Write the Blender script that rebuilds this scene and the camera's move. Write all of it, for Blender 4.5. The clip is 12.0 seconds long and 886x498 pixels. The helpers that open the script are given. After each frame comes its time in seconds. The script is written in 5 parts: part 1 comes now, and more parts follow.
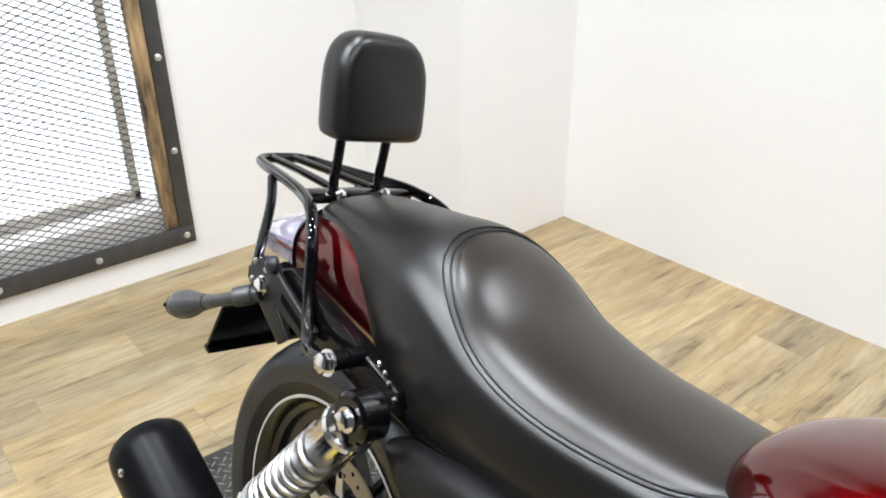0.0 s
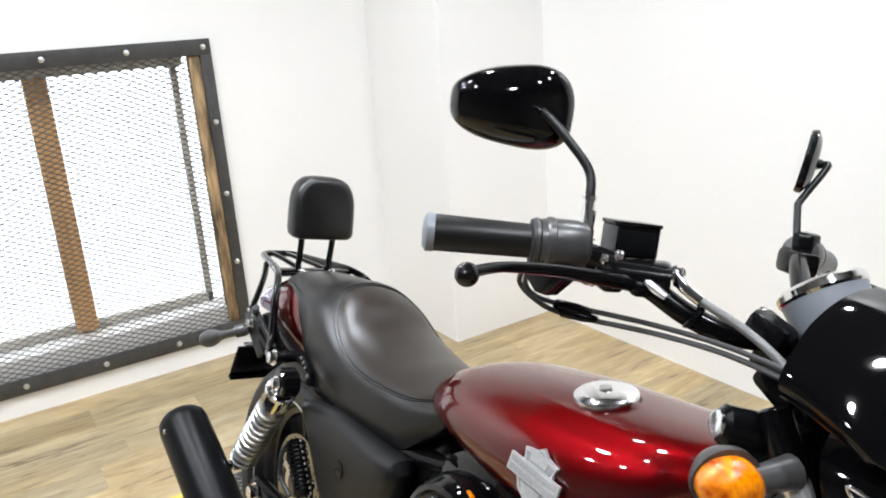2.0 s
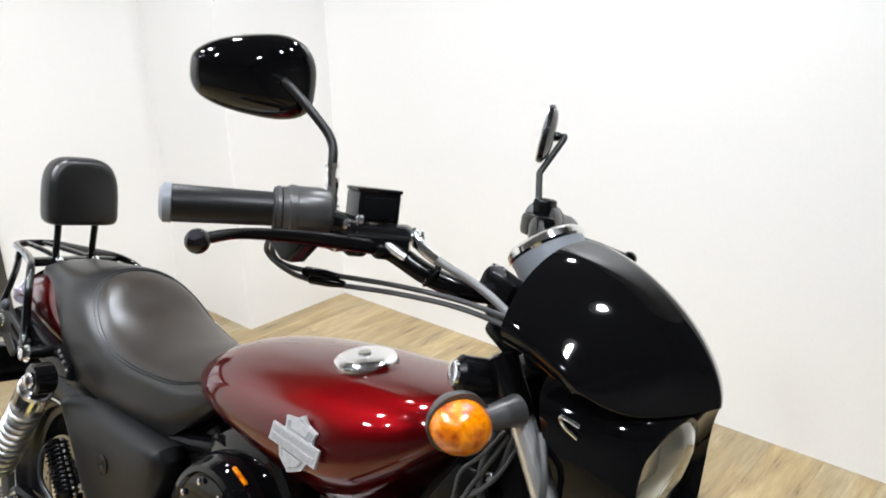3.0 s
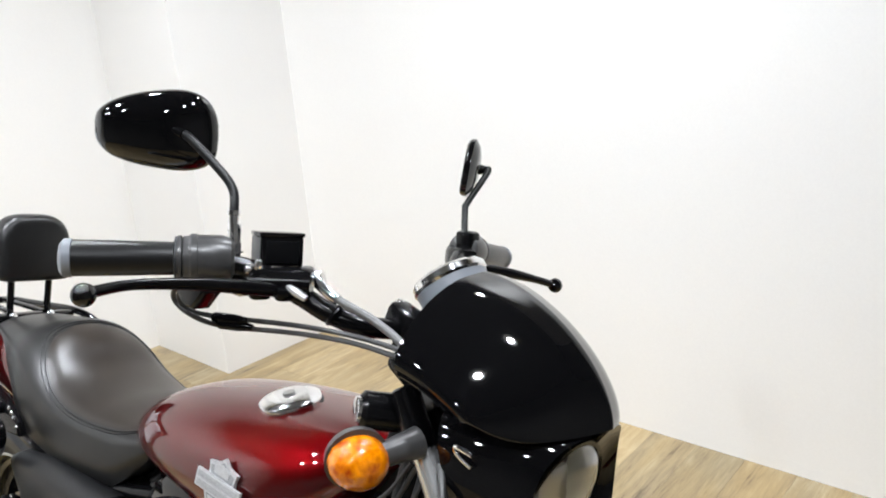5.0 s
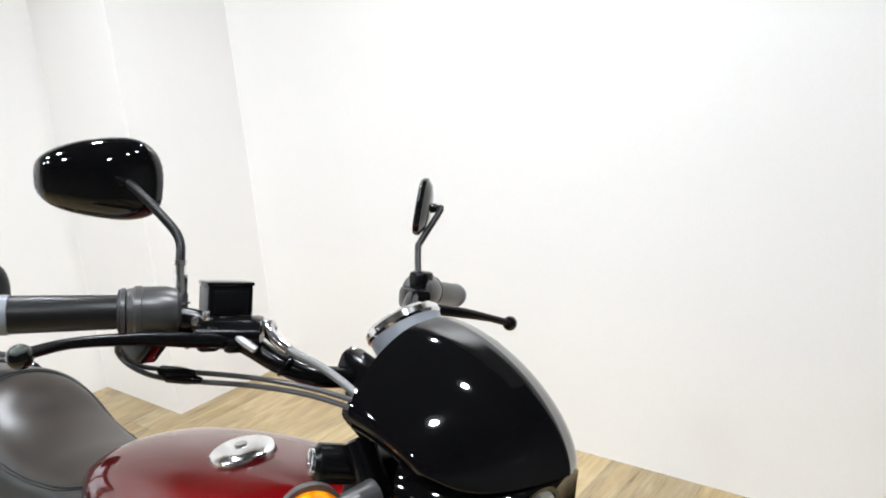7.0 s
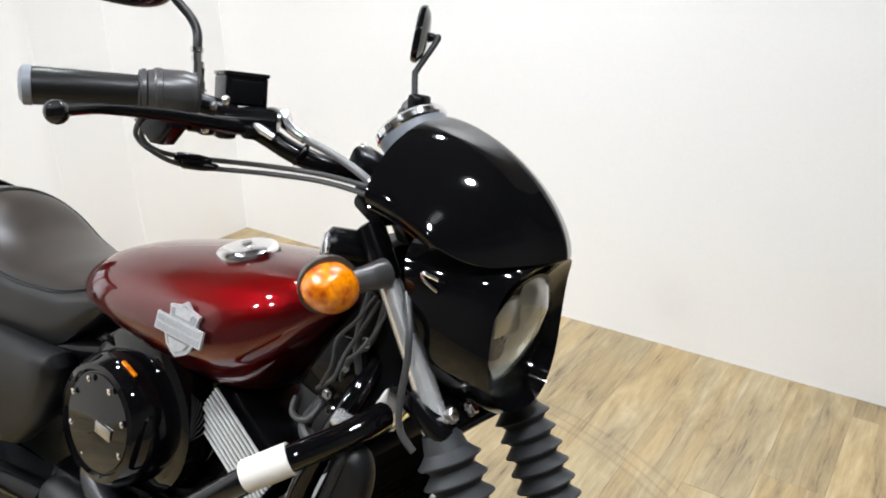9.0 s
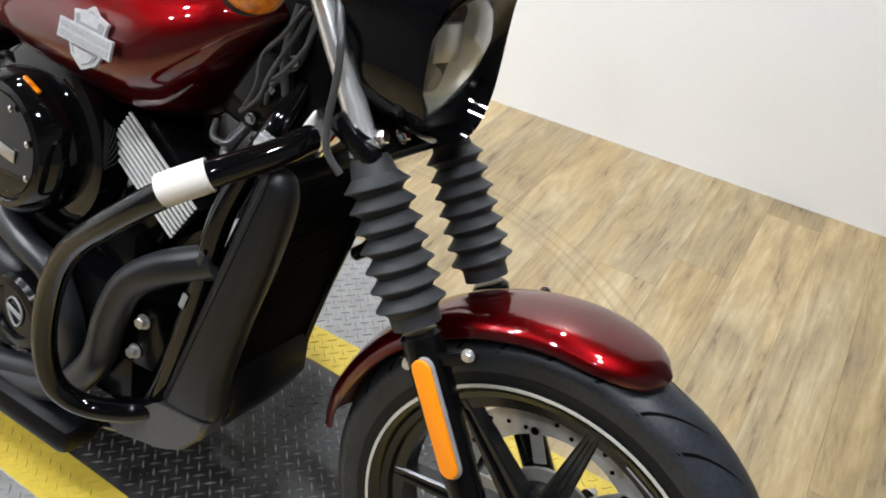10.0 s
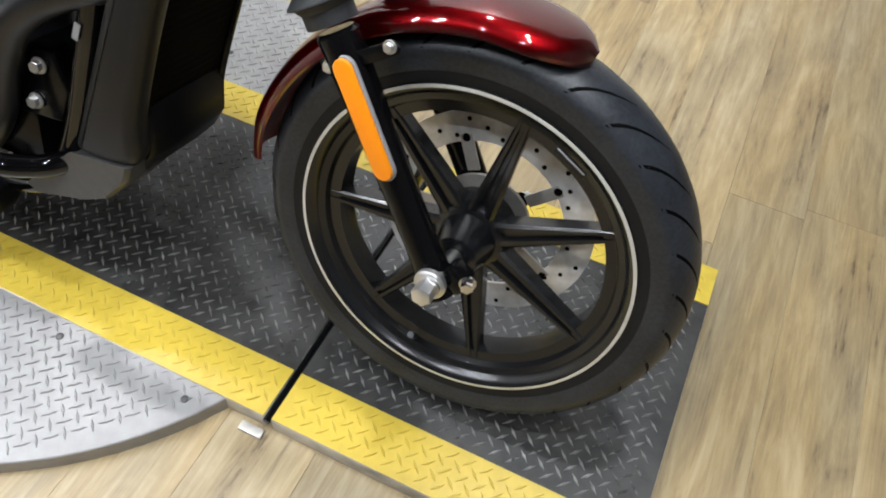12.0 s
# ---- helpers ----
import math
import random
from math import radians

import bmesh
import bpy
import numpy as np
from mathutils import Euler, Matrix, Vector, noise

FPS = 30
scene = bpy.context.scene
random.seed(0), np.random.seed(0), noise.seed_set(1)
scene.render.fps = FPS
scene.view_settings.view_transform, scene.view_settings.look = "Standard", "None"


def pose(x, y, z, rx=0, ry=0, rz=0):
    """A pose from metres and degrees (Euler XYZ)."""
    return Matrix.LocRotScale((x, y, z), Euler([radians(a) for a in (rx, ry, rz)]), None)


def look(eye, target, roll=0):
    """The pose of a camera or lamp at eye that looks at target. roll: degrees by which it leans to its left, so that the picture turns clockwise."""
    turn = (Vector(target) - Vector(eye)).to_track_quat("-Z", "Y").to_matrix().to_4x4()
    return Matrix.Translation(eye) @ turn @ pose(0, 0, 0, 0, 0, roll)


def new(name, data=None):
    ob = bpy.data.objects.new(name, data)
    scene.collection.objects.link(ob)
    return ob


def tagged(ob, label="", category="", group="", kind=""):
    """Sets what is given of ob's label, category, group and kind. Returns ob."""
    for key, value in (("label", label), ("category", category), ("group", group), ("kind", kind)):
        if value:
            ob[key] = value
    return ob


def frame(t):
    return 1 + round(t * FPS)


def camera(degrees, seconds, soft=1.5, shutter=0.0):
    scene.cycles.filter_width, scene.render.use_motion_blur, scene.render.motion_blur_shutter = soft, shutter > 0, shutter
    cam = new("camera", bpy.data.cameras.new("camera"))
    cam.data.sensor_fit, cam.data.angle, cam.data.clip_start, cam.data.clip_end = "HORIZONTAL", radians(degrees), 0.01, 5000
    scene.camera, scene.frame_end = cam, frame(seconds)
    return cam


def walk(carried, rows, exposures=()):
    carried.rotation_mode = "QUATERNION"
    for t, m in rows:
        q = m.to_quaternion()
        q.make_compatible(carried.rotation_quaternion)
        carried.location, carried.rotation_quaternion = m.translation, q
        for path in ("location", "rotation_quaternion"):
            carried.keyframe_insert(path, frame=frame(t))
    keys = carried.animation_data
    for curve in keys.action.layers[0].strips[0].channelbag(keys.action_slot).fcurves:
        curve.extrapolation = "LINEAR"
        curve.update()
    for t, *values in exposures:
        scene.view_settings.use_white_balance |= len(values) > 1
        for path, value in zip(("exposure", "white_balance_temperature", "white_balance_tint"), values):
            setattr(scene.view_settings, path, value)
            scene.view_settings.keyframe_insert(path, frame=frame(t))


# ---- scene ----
cam = camera(60.3, 12.0, soft=1.9)
PATH = [
    (0, (0.752, -0.385, 1.231), (-0.617, 0.76, 0.328), -0.5),
    (0.5, (0.963, -0.459, 1.296), (-0.548, 0.58, 0.498), -4.4),
    (1, (1.203, -0.418, 1.3), (-0.431, 0.48, 0.577), -4.2),
    (1.5, (1.439, -0.425, 1.357), (-0.253, 0.407, 0.69), -6.0),
    (2, (1.525, -0.499, 1.379), (-0.081, 0.534, 0.785), -3.9),
    (2.5, (1.545, -0.495, 1.368), (0.131, 0.767, 0.728), -1.7),
    (3, (1.588, -0.462, 1.359), (0.317, 0.939, 0.711), -1.5),
    (3.5, (1.615, -0.457, 1.356), (0.421, 1.017, 0.721), -1.6),
    (3.7, (1.632, -0.443, 1.362), (0.437, 1.033, 0.736), -1.9),
    (5.3, (1.696, -0.401, 1.368), (0.396, 1.015, 0.816), -5.0),
    (5.5, (1.7, -0.401, 1.377), (0.41, 1.037, 0.856), -5.5),
    (6, (1.68, -0.396, 1.376), (0.459, 1.095, 0.84), -4.5),
    (6.5, (1.686, -0.387, 1.385), (0.484, 1.128, 0.874), -4.9),
    (8.5, (1.68, -0.449, 1.358), (0.507, 1.061, 0.772), -4.7),
    (9, (1.679, -0.491, 1.299), (0.612, 1.007, 0.514), -1.4),
    (9.5, (1.677, -0.495, 1.246), (0.784, 0.959, 0.202), 3.6),
    (10, (1.686, -0.496, 1.197), (0.908, 0.894, -0.013), 5.4),
    (10.5, (1.694, -0.509, 1.153), (1.1, 0.812, -0.226), 9.7),
    (11, (1.711, -0.515, 1.107), (1.258, 0.712, -0.406), 5.8),
    (11.5, (1.726, -0.529, 1.088), (1.303, 0.648, -0.472), 4.9),
    (12, (1.725, -0.542, 1.107), (1.303, 0.614, -0.47), 6.3),
]
EXPOSURES = [(0.0, 0.0), (12.0, 0.0)]
walk(cam, [(t, look(eye, target, roll)) for t, eye, target, roll in PATH], EXPOSURES)

# ---- world and lights ----
world = bpy.data.worlds.new("world")
scene.world = world
world.use_nodes = True
world.node_tree.nodes["Background"].inputs[0].default_value = (0.9, 0.95, 1.0, 1)
world.node_tree.nodes["Background"].inputs[1].default_value = 0.03


def area_lamp(name, place, size, power, colour=(0.893, 0.938, 1.0), target=None, size_y=None):
    data = bpy.data.lights.new(name, "AREA")
    data.energy, data.color, data.size = power, colour, size
    if size_y:
        data.shape, data.size_y = "RECTANGLE", size_y
    else:
        data.shape = "DISK"
    ob = new(name, data)
    ob.matrix_world = look(place, target or (place[0], place[1], 0))
    return ob


CEILING = 2.9
# small ceiling spots over the deck: x, y
SPOTS = [(1.96, -0.30), (1.75, 0.45), (-0.25, 0.36), (0.6, -1.4), (-0.4, -1.65), (-0.95, -1.8), (1.95, -1.6), (-0.1, -0.6), (-0.7, -0.75)]
for sx, sy in SPOTS:
    lamp = area_lamp("spot_lamp", (sx, sy, CEILING - 0.06), 0.12, 19.0)
    lamp.data.spread = radians(140)
# unseen lamps added near the ceiling to brighten walls: place, aim, power
WALL_FILLS = [((0.70, 1.30), (0.72, 1.71, 0.0), 25), ((-0.75, 0.70), (-1.1, 1.5, 0.7), 7)]
for (sx, sy), aim, power in WALL_FILLS:
    lamp = area_lamp("wall_fill_lamp", (sx, sy, CEILING - 0.06), 0.12, power, target=aim)
    lamp.data.spread = radians(130)


# daylight falling through the meshed window from above
area_lamp("window_daylight", (-2.35, -0.14, 2.15), 1.0, 30, (0.88, 0.94, 1.0), target=(-1.45, -0.14, 0.25), size_y=1.2)


# ---- materials ----
def material(name, colour, rough=0.5, metal=0.0, bump=0.0, scale=40.0, vary=0.12, coat=0.0, big=3.0, detail=6.0, spec=0.5, colour2=None, stretch=(1, 1, 1), mix=0.5):
    m = bpy.data.materials.new(name)
    m.use_nodes = True
    nt = m.node_tree
    b = nt.nodes["Principled BSDF"]
    b.inputs["Roughness"].default_value, b.inputs["Metallic"].default_value = rough, metal
    b.inputs["Coat Weight"].default_value, b.inputs["Specular IOR Level"].default_value = coat, spec
    b.inputs["Coat Roughness"].default_value = 0.04
    co = nt.nodes.new("ShaderNodeTexCoord")
    mp = nt.nodes.new("ShaderNodeMapping")
    mp.inputs["Scale"].default_value = stretch
    nt.links.new(co.outputs["Object"], mp.inputs["Vector"])
    fine, large = nt.nodes.new("ShaderNodeTexNoise"), nt.nodes.new("ShaderNodeTexNoise")
    for n, s in ((fine, scale), (large, big)):
        n.inputs["Scale"].default_value, n.inputs["Detail"].default_value = s, detail
        nt.links.new(mp.outputs["Vector"], n.inputs["Vector"])
    add = nt.nodes.new("ShaderNodeMath")
    add.operation = "MULTIPLY_ADD"
    add.inputs[1].default_value = 0.5
    half = nt.nodes.new("ShaderNodeMath")
    half.operation = "MULTIPLY"
    half.inputs[1].default_value = 0.5
    nt.links.new(large.outputs[0], half.inputs[0])
    nt.links.new(fine.outputs[0], add.inputs[0])
    nt.links.new(half.outputs[0], add.inputs[2])
    ramp = nt.nodes.new("ShaderNodeValToRGB")
    lo = [max(0, c * (1 - vary)) for c in colour]
    hi = [min(1, c * (1 + vary)) for c in (colour2 or colour)]
    ramp.color_ramp.elements[0].position, ramp.color_ramp.elements[1].position = 0.5 - mix * 0.4, 0.5 + mix * 0.4
    ramp.color_ramp.elements[0].color, ramp.color_ramp.elements[1].color = (*lo, 1), (*hi, 1)
    nt.links.new(add.outputs[0], ramp.inputs[0])
    nt.links.new(ramp.outputs[0], b.inputs["Base Color"])
    rr = nt.nodes.new("ShaderNodeMapRange")
    rr.inputs["To Min"].default_value, rr.inputs["To Max"].default_value = max(0.01, rough * 0.8), min(1, rough * 1.2)
    nt.links.new(add.outputs[0], rr.inputs["Value"])
    nt.links.new(rr.outputs[0], b.inputs["Roughness"])
    if bump:
        bp = nt.nodes.new("ShaderNodeBump")
        bp.inputs["Strength"].default_value, bp.inputs["Distance"].default_value = bump, 0.002
        nt.links.new(fine.outputs[0], bp.inputs["Height"])
        nt.links.new(bp.outputs[0], b.inputs["Normal"])
    return m


WALL = material("wall_paint", (0.86, 0.847, 0.826), 0.6, bump=0.08, scale=180, vary=0.025, big=1.2)
CEIL = material("ceiling_paint", (0.06, 0.06, 0.06), 0.8, vary=0.03)
DARK_WALL = material("unseen_wall_grey", (0.13, 0.128, 0.125), 0.7, vary=0.1)
BLACK_GLOSS = material("black_gloss_paint", (0.0022, 0.0022, 0.0026), 0.035, vary=0.2, scale=8, spec=0.5)
BLACK_SATIN = material("black_satin_paint", (0.003, 0.003, 0.0034), 0.18, bump=0.04, scale=300, vary=0.25, spec=0.2)
BLACK_MATTE = material("black_matte_paint", (0.0038, 0.0039, 0.0046), 0.33, bump=0.08, scale=400, vary=0.25, spec=0.11)
GREY_MATTE = material("charcoal_matte_plastic", (0.0078, 0.0079, 0.0084), 0.42, bump=0.12, scale=500, vary=0.2, spec=0.32)
HEADER = material("satin_black_exhaust_coat", (0.017, 0.018, 0.021), 0.36, bump=0.05, scale=300, vary=0.3, spec=0.5)
# the blue-grey of the lit tread is put into this rubber's colour
RUBBER = material("tyre_rubber", (0.0175, 0.0200, 0.0245), 0.40, bump=0.2, scale=220, vary=0.45, big=14, spec=0.42, mix=0.35)
SIDEWALL = material("tyre_sidewall", (0.0085, 0.0090, 0.0102), 0.42, bump=0.12, scale=260, vary=0.35, big=14, spec=0.2)
WHEEL_BLACK = material("black_wheel_paint", (0.0062, 0.0066, 0.0075), 0.24, bump=0.02, scale=300, vary=0.3, spec=0.55)
GRIP = material("grip_rubber", (0.0088, 0.0086, 0.0086), 0.34, bump=0.12, scale=420, vary=0.2, spec=0.3)
GAITER = material("gaiter_rubber", (0.023, 0.024, 0.026), 0.52, bump=0.12, scale=260, vary=0.25, spec=0.45)
VINYL = material("seat_vinyl", (0.0042, 0.0040, 0.0039), 0.35, bump=0.08, scale=650, vary=0.4, spec=0.52, big=7)
VINYL_PAD = material("backrest_vinyl", (0.0075, 0.0075, 0.0078), 0.3, bump=0.14, scale=500, vary=0.3, spec=0.5)
SIDE_PLASTIC = material("side_cover_plastic", (0.0065, 0.0065, 0.0070), 0.36, bump=0.12, scale=500, vary=0.15, spec=0.34)
# browner insert; the warm sheen on it is also put into this colour
VINYL_TOP = material("seat_insert_vinyl", (0.0140, 0.0094, 0.0062), 0.33, bump=0.05, scale=700, vary=0.45, spec=0.46, big=7)
CHROME = material("chrome", (0.86, 0.86, 0.87), 0.11, 1.0, vary=0.03)
POLISHED = material("polished_fork_steel", (0.90, 0.90, 0.90), 0.24, 0.75, vary=0.04)
BOWL = material("lamp_reflector", (0.95, 0.91, 0.80), 0.3, 0.2, vary=0.1, scale=40)
FIN_BRIGHT = material("machined_fin_edge", (0.78, 0.78, 0.77), 0.42, 0.35, vary=0.05)
ALU = material("cast_aluminium", (0.6, 0.6, 0.6), 0.32, 1.0, bump=0.05, scale=200, vary=0.08)
DISC_REAR = material("bronzed_disc_steel", (0.26, 0.21, 0.135), 0.42, 0.5, vary=0.2, scale=60)
DISC = material("brake_disc_steel", (0.80, 0.78, 0.74), 0.38, 0.35, vary=0.35, scale=60, big=18)
CARRIER = material("disc_carrier_alloy", (0.42, 0.40, 0.37), 0.45, 0.4, vary=0.2, scale=60)
CABLE = material("cable_sheath", (0.055, 0.055, 0.056), 0.36, bump=0.1, scale=300, vary=0.2)
HOSE = material("braided_hose", (0.17, 0.17, 0.17), 0.4, 0.3, bump=0.4, scale=600, vary=0.25)
STEEL = material("brushed_steel", (0.55, 0.54, 0.52), 0.3, 1.0, vary=0.1, scale=120)
RED = material("candy_red_paint", (0.115, 0.0014, 0.0026), 0.37, 0.95, coat=1.0, vary=0.12, scale=900, big=2)
RED.node_tree.nodes["Principled BSDF"].inputs["Coat Roughness"].default_value = 0.02
RED.node_tree.nodes["Principled BSDF"].inputs["Coat IOR"].default_value = 1.65
RED.node_tree.nodes["Principled BSDF"].inputs["Specular Tint"].default_value = (0.5, 0.03, 0.03, 1)
# dark-to-bright amber mottling stands in for reflections in the lens facets
AMBER = material("amber_plastic", (0.50, 0.050, 0.0003), 0.07, coat=0.8, vary=0.3, scale=90, big=45, colour2=(1.0, 0.25, 0.001), mix=0.5, bump=0.7)
ORANGE = material("orange_reflector", (1.0, 0.29, 0.005), 0.3, vary=0.05, scale=300)
STRIPE = material("rim_stripe", (0.6, 0.58, 0.53), 0.34, 0.3, vary=0.12)
WHITE = material("white_foam", (0.72, 0.68, 0.62), 0.8, bump=0.2, scale=120, vary=0.06)
GREY_CAP = material("grey_bar_end", (0.2, 0.215, 0.24), 0.35, vary=0.1)
# signals' own grey; also the lit grey of switch housings and shroud lip
SIGNAL_GREY = material("signal_grey", (0.046, 0.045, 0.045), 0.32, vary=0.3, scale=90)
BADGE = material("badge_silver", (0.56, 0.56, 0.57), 0.36, 0.5, vary=0.22, scale=150)
WORN = material("badge_grey_fill", (0.42, 0.42, 0.43), 0.45, 0.4, vary=0.35, scale=420)
YELLOW = material("yellow_deck_paint", (0.56, 0.41, 0.052), 0.32, vary=0.16, scale=60, big=6, bump=0.1)
DECK_BLACK = material("black_deck_paint", (0.012, 0.0118, 0.0115), 0.48, vary=0.6, scale=45, big=7, bump=0.15, spec=0.5, colour2=(0.027, 0.026, 0.024), mix=0.35)
# bars worn to metal; this paler colour also stands in for their glints
DECK_BAR = material("worn_glint_tread_bar", (0.16, 0.16, 0.158), 0.28, 0.6, vary=0.75, scale=70, big=9, spec=0.6, colour2=(0.3, 0.295, 0.28), mix=0.4)
DECK_SILVER = material("galvanised_plate", (0.29, 0.285, 0.28), 0.44, 0.35, vary=0.25, scale=30, big=4)
DECK_EDGE = material("steel_edge", (0.46, 0.44, 0.40), 0.42, 0.5, vary=0.5, scale=25)
WOOD_FRAME = material("raw_wood", (0.06, 0.04, 0.022), 0.75, vary=0.4, scale=9, big=3.5, stretch=(5, 5, 1.0), bump=0.3, colour2=(0.36, 0.24, 0.12), mix=0.3)
WOOD_POST = material("stained_post", (0.66, 0.38, 0.16), 0.6, vary=0.25, scale=12, stretch=(8, 8, 0.6))
FRAME_STEEL = material("dark_steel", (0.07, 0.068, 0.066), 0.45, 0.4, vary=0.3, scale=30, bump=0.1)
MESH_STEEL = material("mesh_steel", (0.13, 0.127, 0.122), 0.5, 0.3, vary=0.2)
BOLT = material("zinc_bolt", (0.7, 0.7, 0.7), 0.3, 0.9, vary=0.1)
LABEL_GREY = material("label_grey", (0.26, 0.26, 0.265), 0.5)
# near-black; also stands in for shade inside grooves, holes, slots and gaps
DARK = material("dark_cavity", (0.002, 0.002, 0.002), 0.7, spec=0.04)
WIN_GREY = material("weathered_grey_wood", (0.55, 0.52, 0.46), 0.7, vary=0.3, scale=20, bump=0.2)


def emitter(name, colour, strength):
    m = bpy.data.materials.new(name)
    m.use_nodes = True
    b = m.node_tree.nodes["Principled BSDF"]
    b.inputs["Base Color"].default_value = (*colour, 1)
    b.inputs["Emission Color"].default_value, b.inputs["Emission Strength"].default_value = (*colour, 1), strength
    return m


def glass(name, colour, rough=0.02):
    m = bpy.data.materials.new(name)
    m.use_nodes = True
    b = m.node_tree.nodes["Principled BSDF"]
    b.inputs["Base Color"].default_value, b.inputs["Roughness"].default_value = (*colour, 1), rough
    b.inputs["Transmission Weight"].default_value, b.inputs["IOR"].default_value = 1.0, 1.45
    return m


SKY_GLOW = emitter("daylight_backdrop", (0.90, 0.945, 1.0), 1.7)
CLEAR = glass("clear_lens", (0.97, 0.98, 0.97))
MIRROR_GLASS = material("mirror_glass", (0.9, 0.9, 0.9), 0.02, 1.0, vary=0.0)


def plank_material():
    """Printed oak: streaks along the board, knots of shade, and a tone of its own for each board."""
    m = bpy.data.materials.new("vinyl_plank")
    m.use_nodes = True
    nt = m.node_tree
    b = nt.nodes["Principled BSDF"]
    link = nt.links.new
    info, co = nt.nodes.new("ShaderNodeObjectInfo"), nt.nodes.new("ShaderNodeTexCoord")
    mul = nt.nodes.new("ShaderNodeMath")
    mul.operation, mul.inputs[1].default_value = "MULTIPLY", 53.0
    link(info.outputs["Random"], mul.inputs[0])
    comb = nt.nodes.new("ShaderNodeCombineXYZ")
    for k in range(3):
        link(mul.outputs[0], comb.inputs[k])
    parts = []
    for scale, stretch, detail, rough in ((1.0, (27, 2.7, 1), 5, 0.66), (1.0, (95, 5.5, 1), 5, 0.7), (1.0, (10, 3.8, 1), 7, 0.66), (1.0, (5, 1.1, 1), 2, 0.5)):
        mp, nz = nt.nodes.new("ShaderNodeMapping"), nt.nodes.new("ShaderNodeTexNoise")
        mp.inputs["Scale"].default_value = stretch
        link(co.outputs["Object"], mp.inputs["Vector"])
        link(comb.outputs[0], mp.inputs["Location"])
        nz.inputs["Scale"].default_value, nz.inputs["Detail"].default_value, nz.inputs["Roughness"].default_value = scale, detail, rough
        nz.inputs["Distortion"].default_value = 0.9
        link(mp.outputs[0], nz.inputs["Vector"])
        parts.append(nz)
    mix = None
    for nz, w in zip(parts, (0.40, 0.27, 0.33)):
        ma = nt.nodes.new("ShaderNodeMath")
        ma.operation, ma.inputs[1].default_value = "MULTIPLY_ADD", w
        link(nz.outputs[0], ma.inputs[0])
        if mix:
            link(mix, ma.inputs[2])
        else:
            ma.inputs[2].default_value = 0.0
        mix = ma.outputs[0]
    ramp = nt.nodes.new("ShaderNodeValToRGB")
    el = ramp.color_ramp.elements
    el[0].position, el[0].color = 0.385, (0.115, 0.080, 0.045, 1)
    el[1].position, el[1].color = 0.625, (0.44, 0.36, 0.232, 1)
    e = el.new(0.43)
    e.color = (0.247, 0.188, 0.110, 1)
    e = el.new(0.52)
    e.color = (0.34, 0.262, 0.147, 1)
    link(mix, ramp.inputs[0])
    hsv, mr = nt.nodes.new("ShaderNodeHueSaturation"), nt.nodes.new("ShaderNodeMapRange")
    mr.inputs["To Min"].default_value, mr.inputs["To Max"].default_value = 0.80, 1.12
    link(info.outputs["Random"], mr.inputs["Value"])
    link(mr.outputs[0], hsv.inputs["Value"])
    # warmer and greyer stretches of the printed grain
    tint, warm = nt.nodes.new("ShaderNodeMixRGB"), nt.nodes.new("ShaderNodeValToRGB")
    warm.color_ramp.elements[0].position, warm.color_ramp.elements[0].color = 0.36, (0.97, 0.985, 1.0, 1)
    warm.color_ramp.elements[1].position, warm.color_ramp.elements[1].color = 0.64, (1.05, 0.99, 0.86, 1)
    tint.blend_type, tint.inputs[0].default_value = "MULTIPLY", 1.0
    link(parts[3].outputs[0], warm.inputs[0])
    link(ramp.outputs[0], tint.inputs[1])
    link(warm.outputs[0], tint.inputs[2])
    link(tint.outputs[0], hsv.inputs["Color"])
    # faint round scuffs left by the turning deck
    geo, sub, ln = nt.nodes.new("ShaderNodeNewGeometry"), nt.nodes.new("ShaderNodeVectorMath"), nt.nodes.new("ShaderNodeVectorMath")
    sub.operation, ln.operation = "SUBTRACT", "LENGTH"
    sub.inputs[1].default_value = (0.70, 0.13, 0.0)
    link(geo.outputs["Position"], sub.inputs[0])
    link(sub.outputs[0], ln.inputs[0])
    marks = None
    for rad, wide in ((1.018, 0.010), (1.048, 0.007), (1.085, 0.009)):
        d = nt.nodes.new("ShaderNodeMath")
        d.operation, d.inputs[1].default_value = "SUBTRACT", rad
        link(ln.outputs["Value"], d.inputs[0])
        ab, mrr = nt.nodes.new("ShaderNodeMath"), nt.nodes.new("ShaderNodeMapRange")
        ab.operation = "ABSOLUTE"
        link(d.outputs[0], ab.inputs[0])
        mrr.inputs["From Max"].default_value, mrr.inputs["To Min"].default_value, mrr.inputs["To Max"].default_value = wide, 0.5, 0.0
        link(ab.outputs[0], mrr.inputs["Value"])
        if marks:
            mx = nt.nodes.new("ShaderNodeMath")
            mx.operation = "MAXIMUM"
            link(marks, mx.inputs[0])
            link(mrr.outputs[0], mx.inputs[1])
            marks = mx.outputs[0]
        else:
            marks = mrr.outputs[0]
    broken = nt.nodes.new("ShaderNodeMath")
    broken.operation = "MULTIPLY"
    link(marks, broken.inputs[0])
    link(parts[2].outputs[0], broken.inputs[1])
    scuff = nt.nodes.new("ShaderNodeMixRGB")
    scuff.inputs[2].default_value = (0.09, 0.075, 0.055, 1)
    link(broken.outputs[0], scuff.inputs[0])
    link(hsv.outputs[0], scuff.inputs[1])
    link(scuff.outputs[0], b.inputs["Base Color"])
    b.inputs["Roughness"].default_value = 0.42
    bp = nt.nodes.new("ShaderNodeBump")
    bp.inputs["Strength"].default_value, bp.inputs["Distance"].default_value = 0.12, 0.001
    link(parts[1].outputs[0], bp.inputs["Height"])
    link(bp.outputs[0], b.inputs["Normal"])
    return m


PLANK = plank_material()


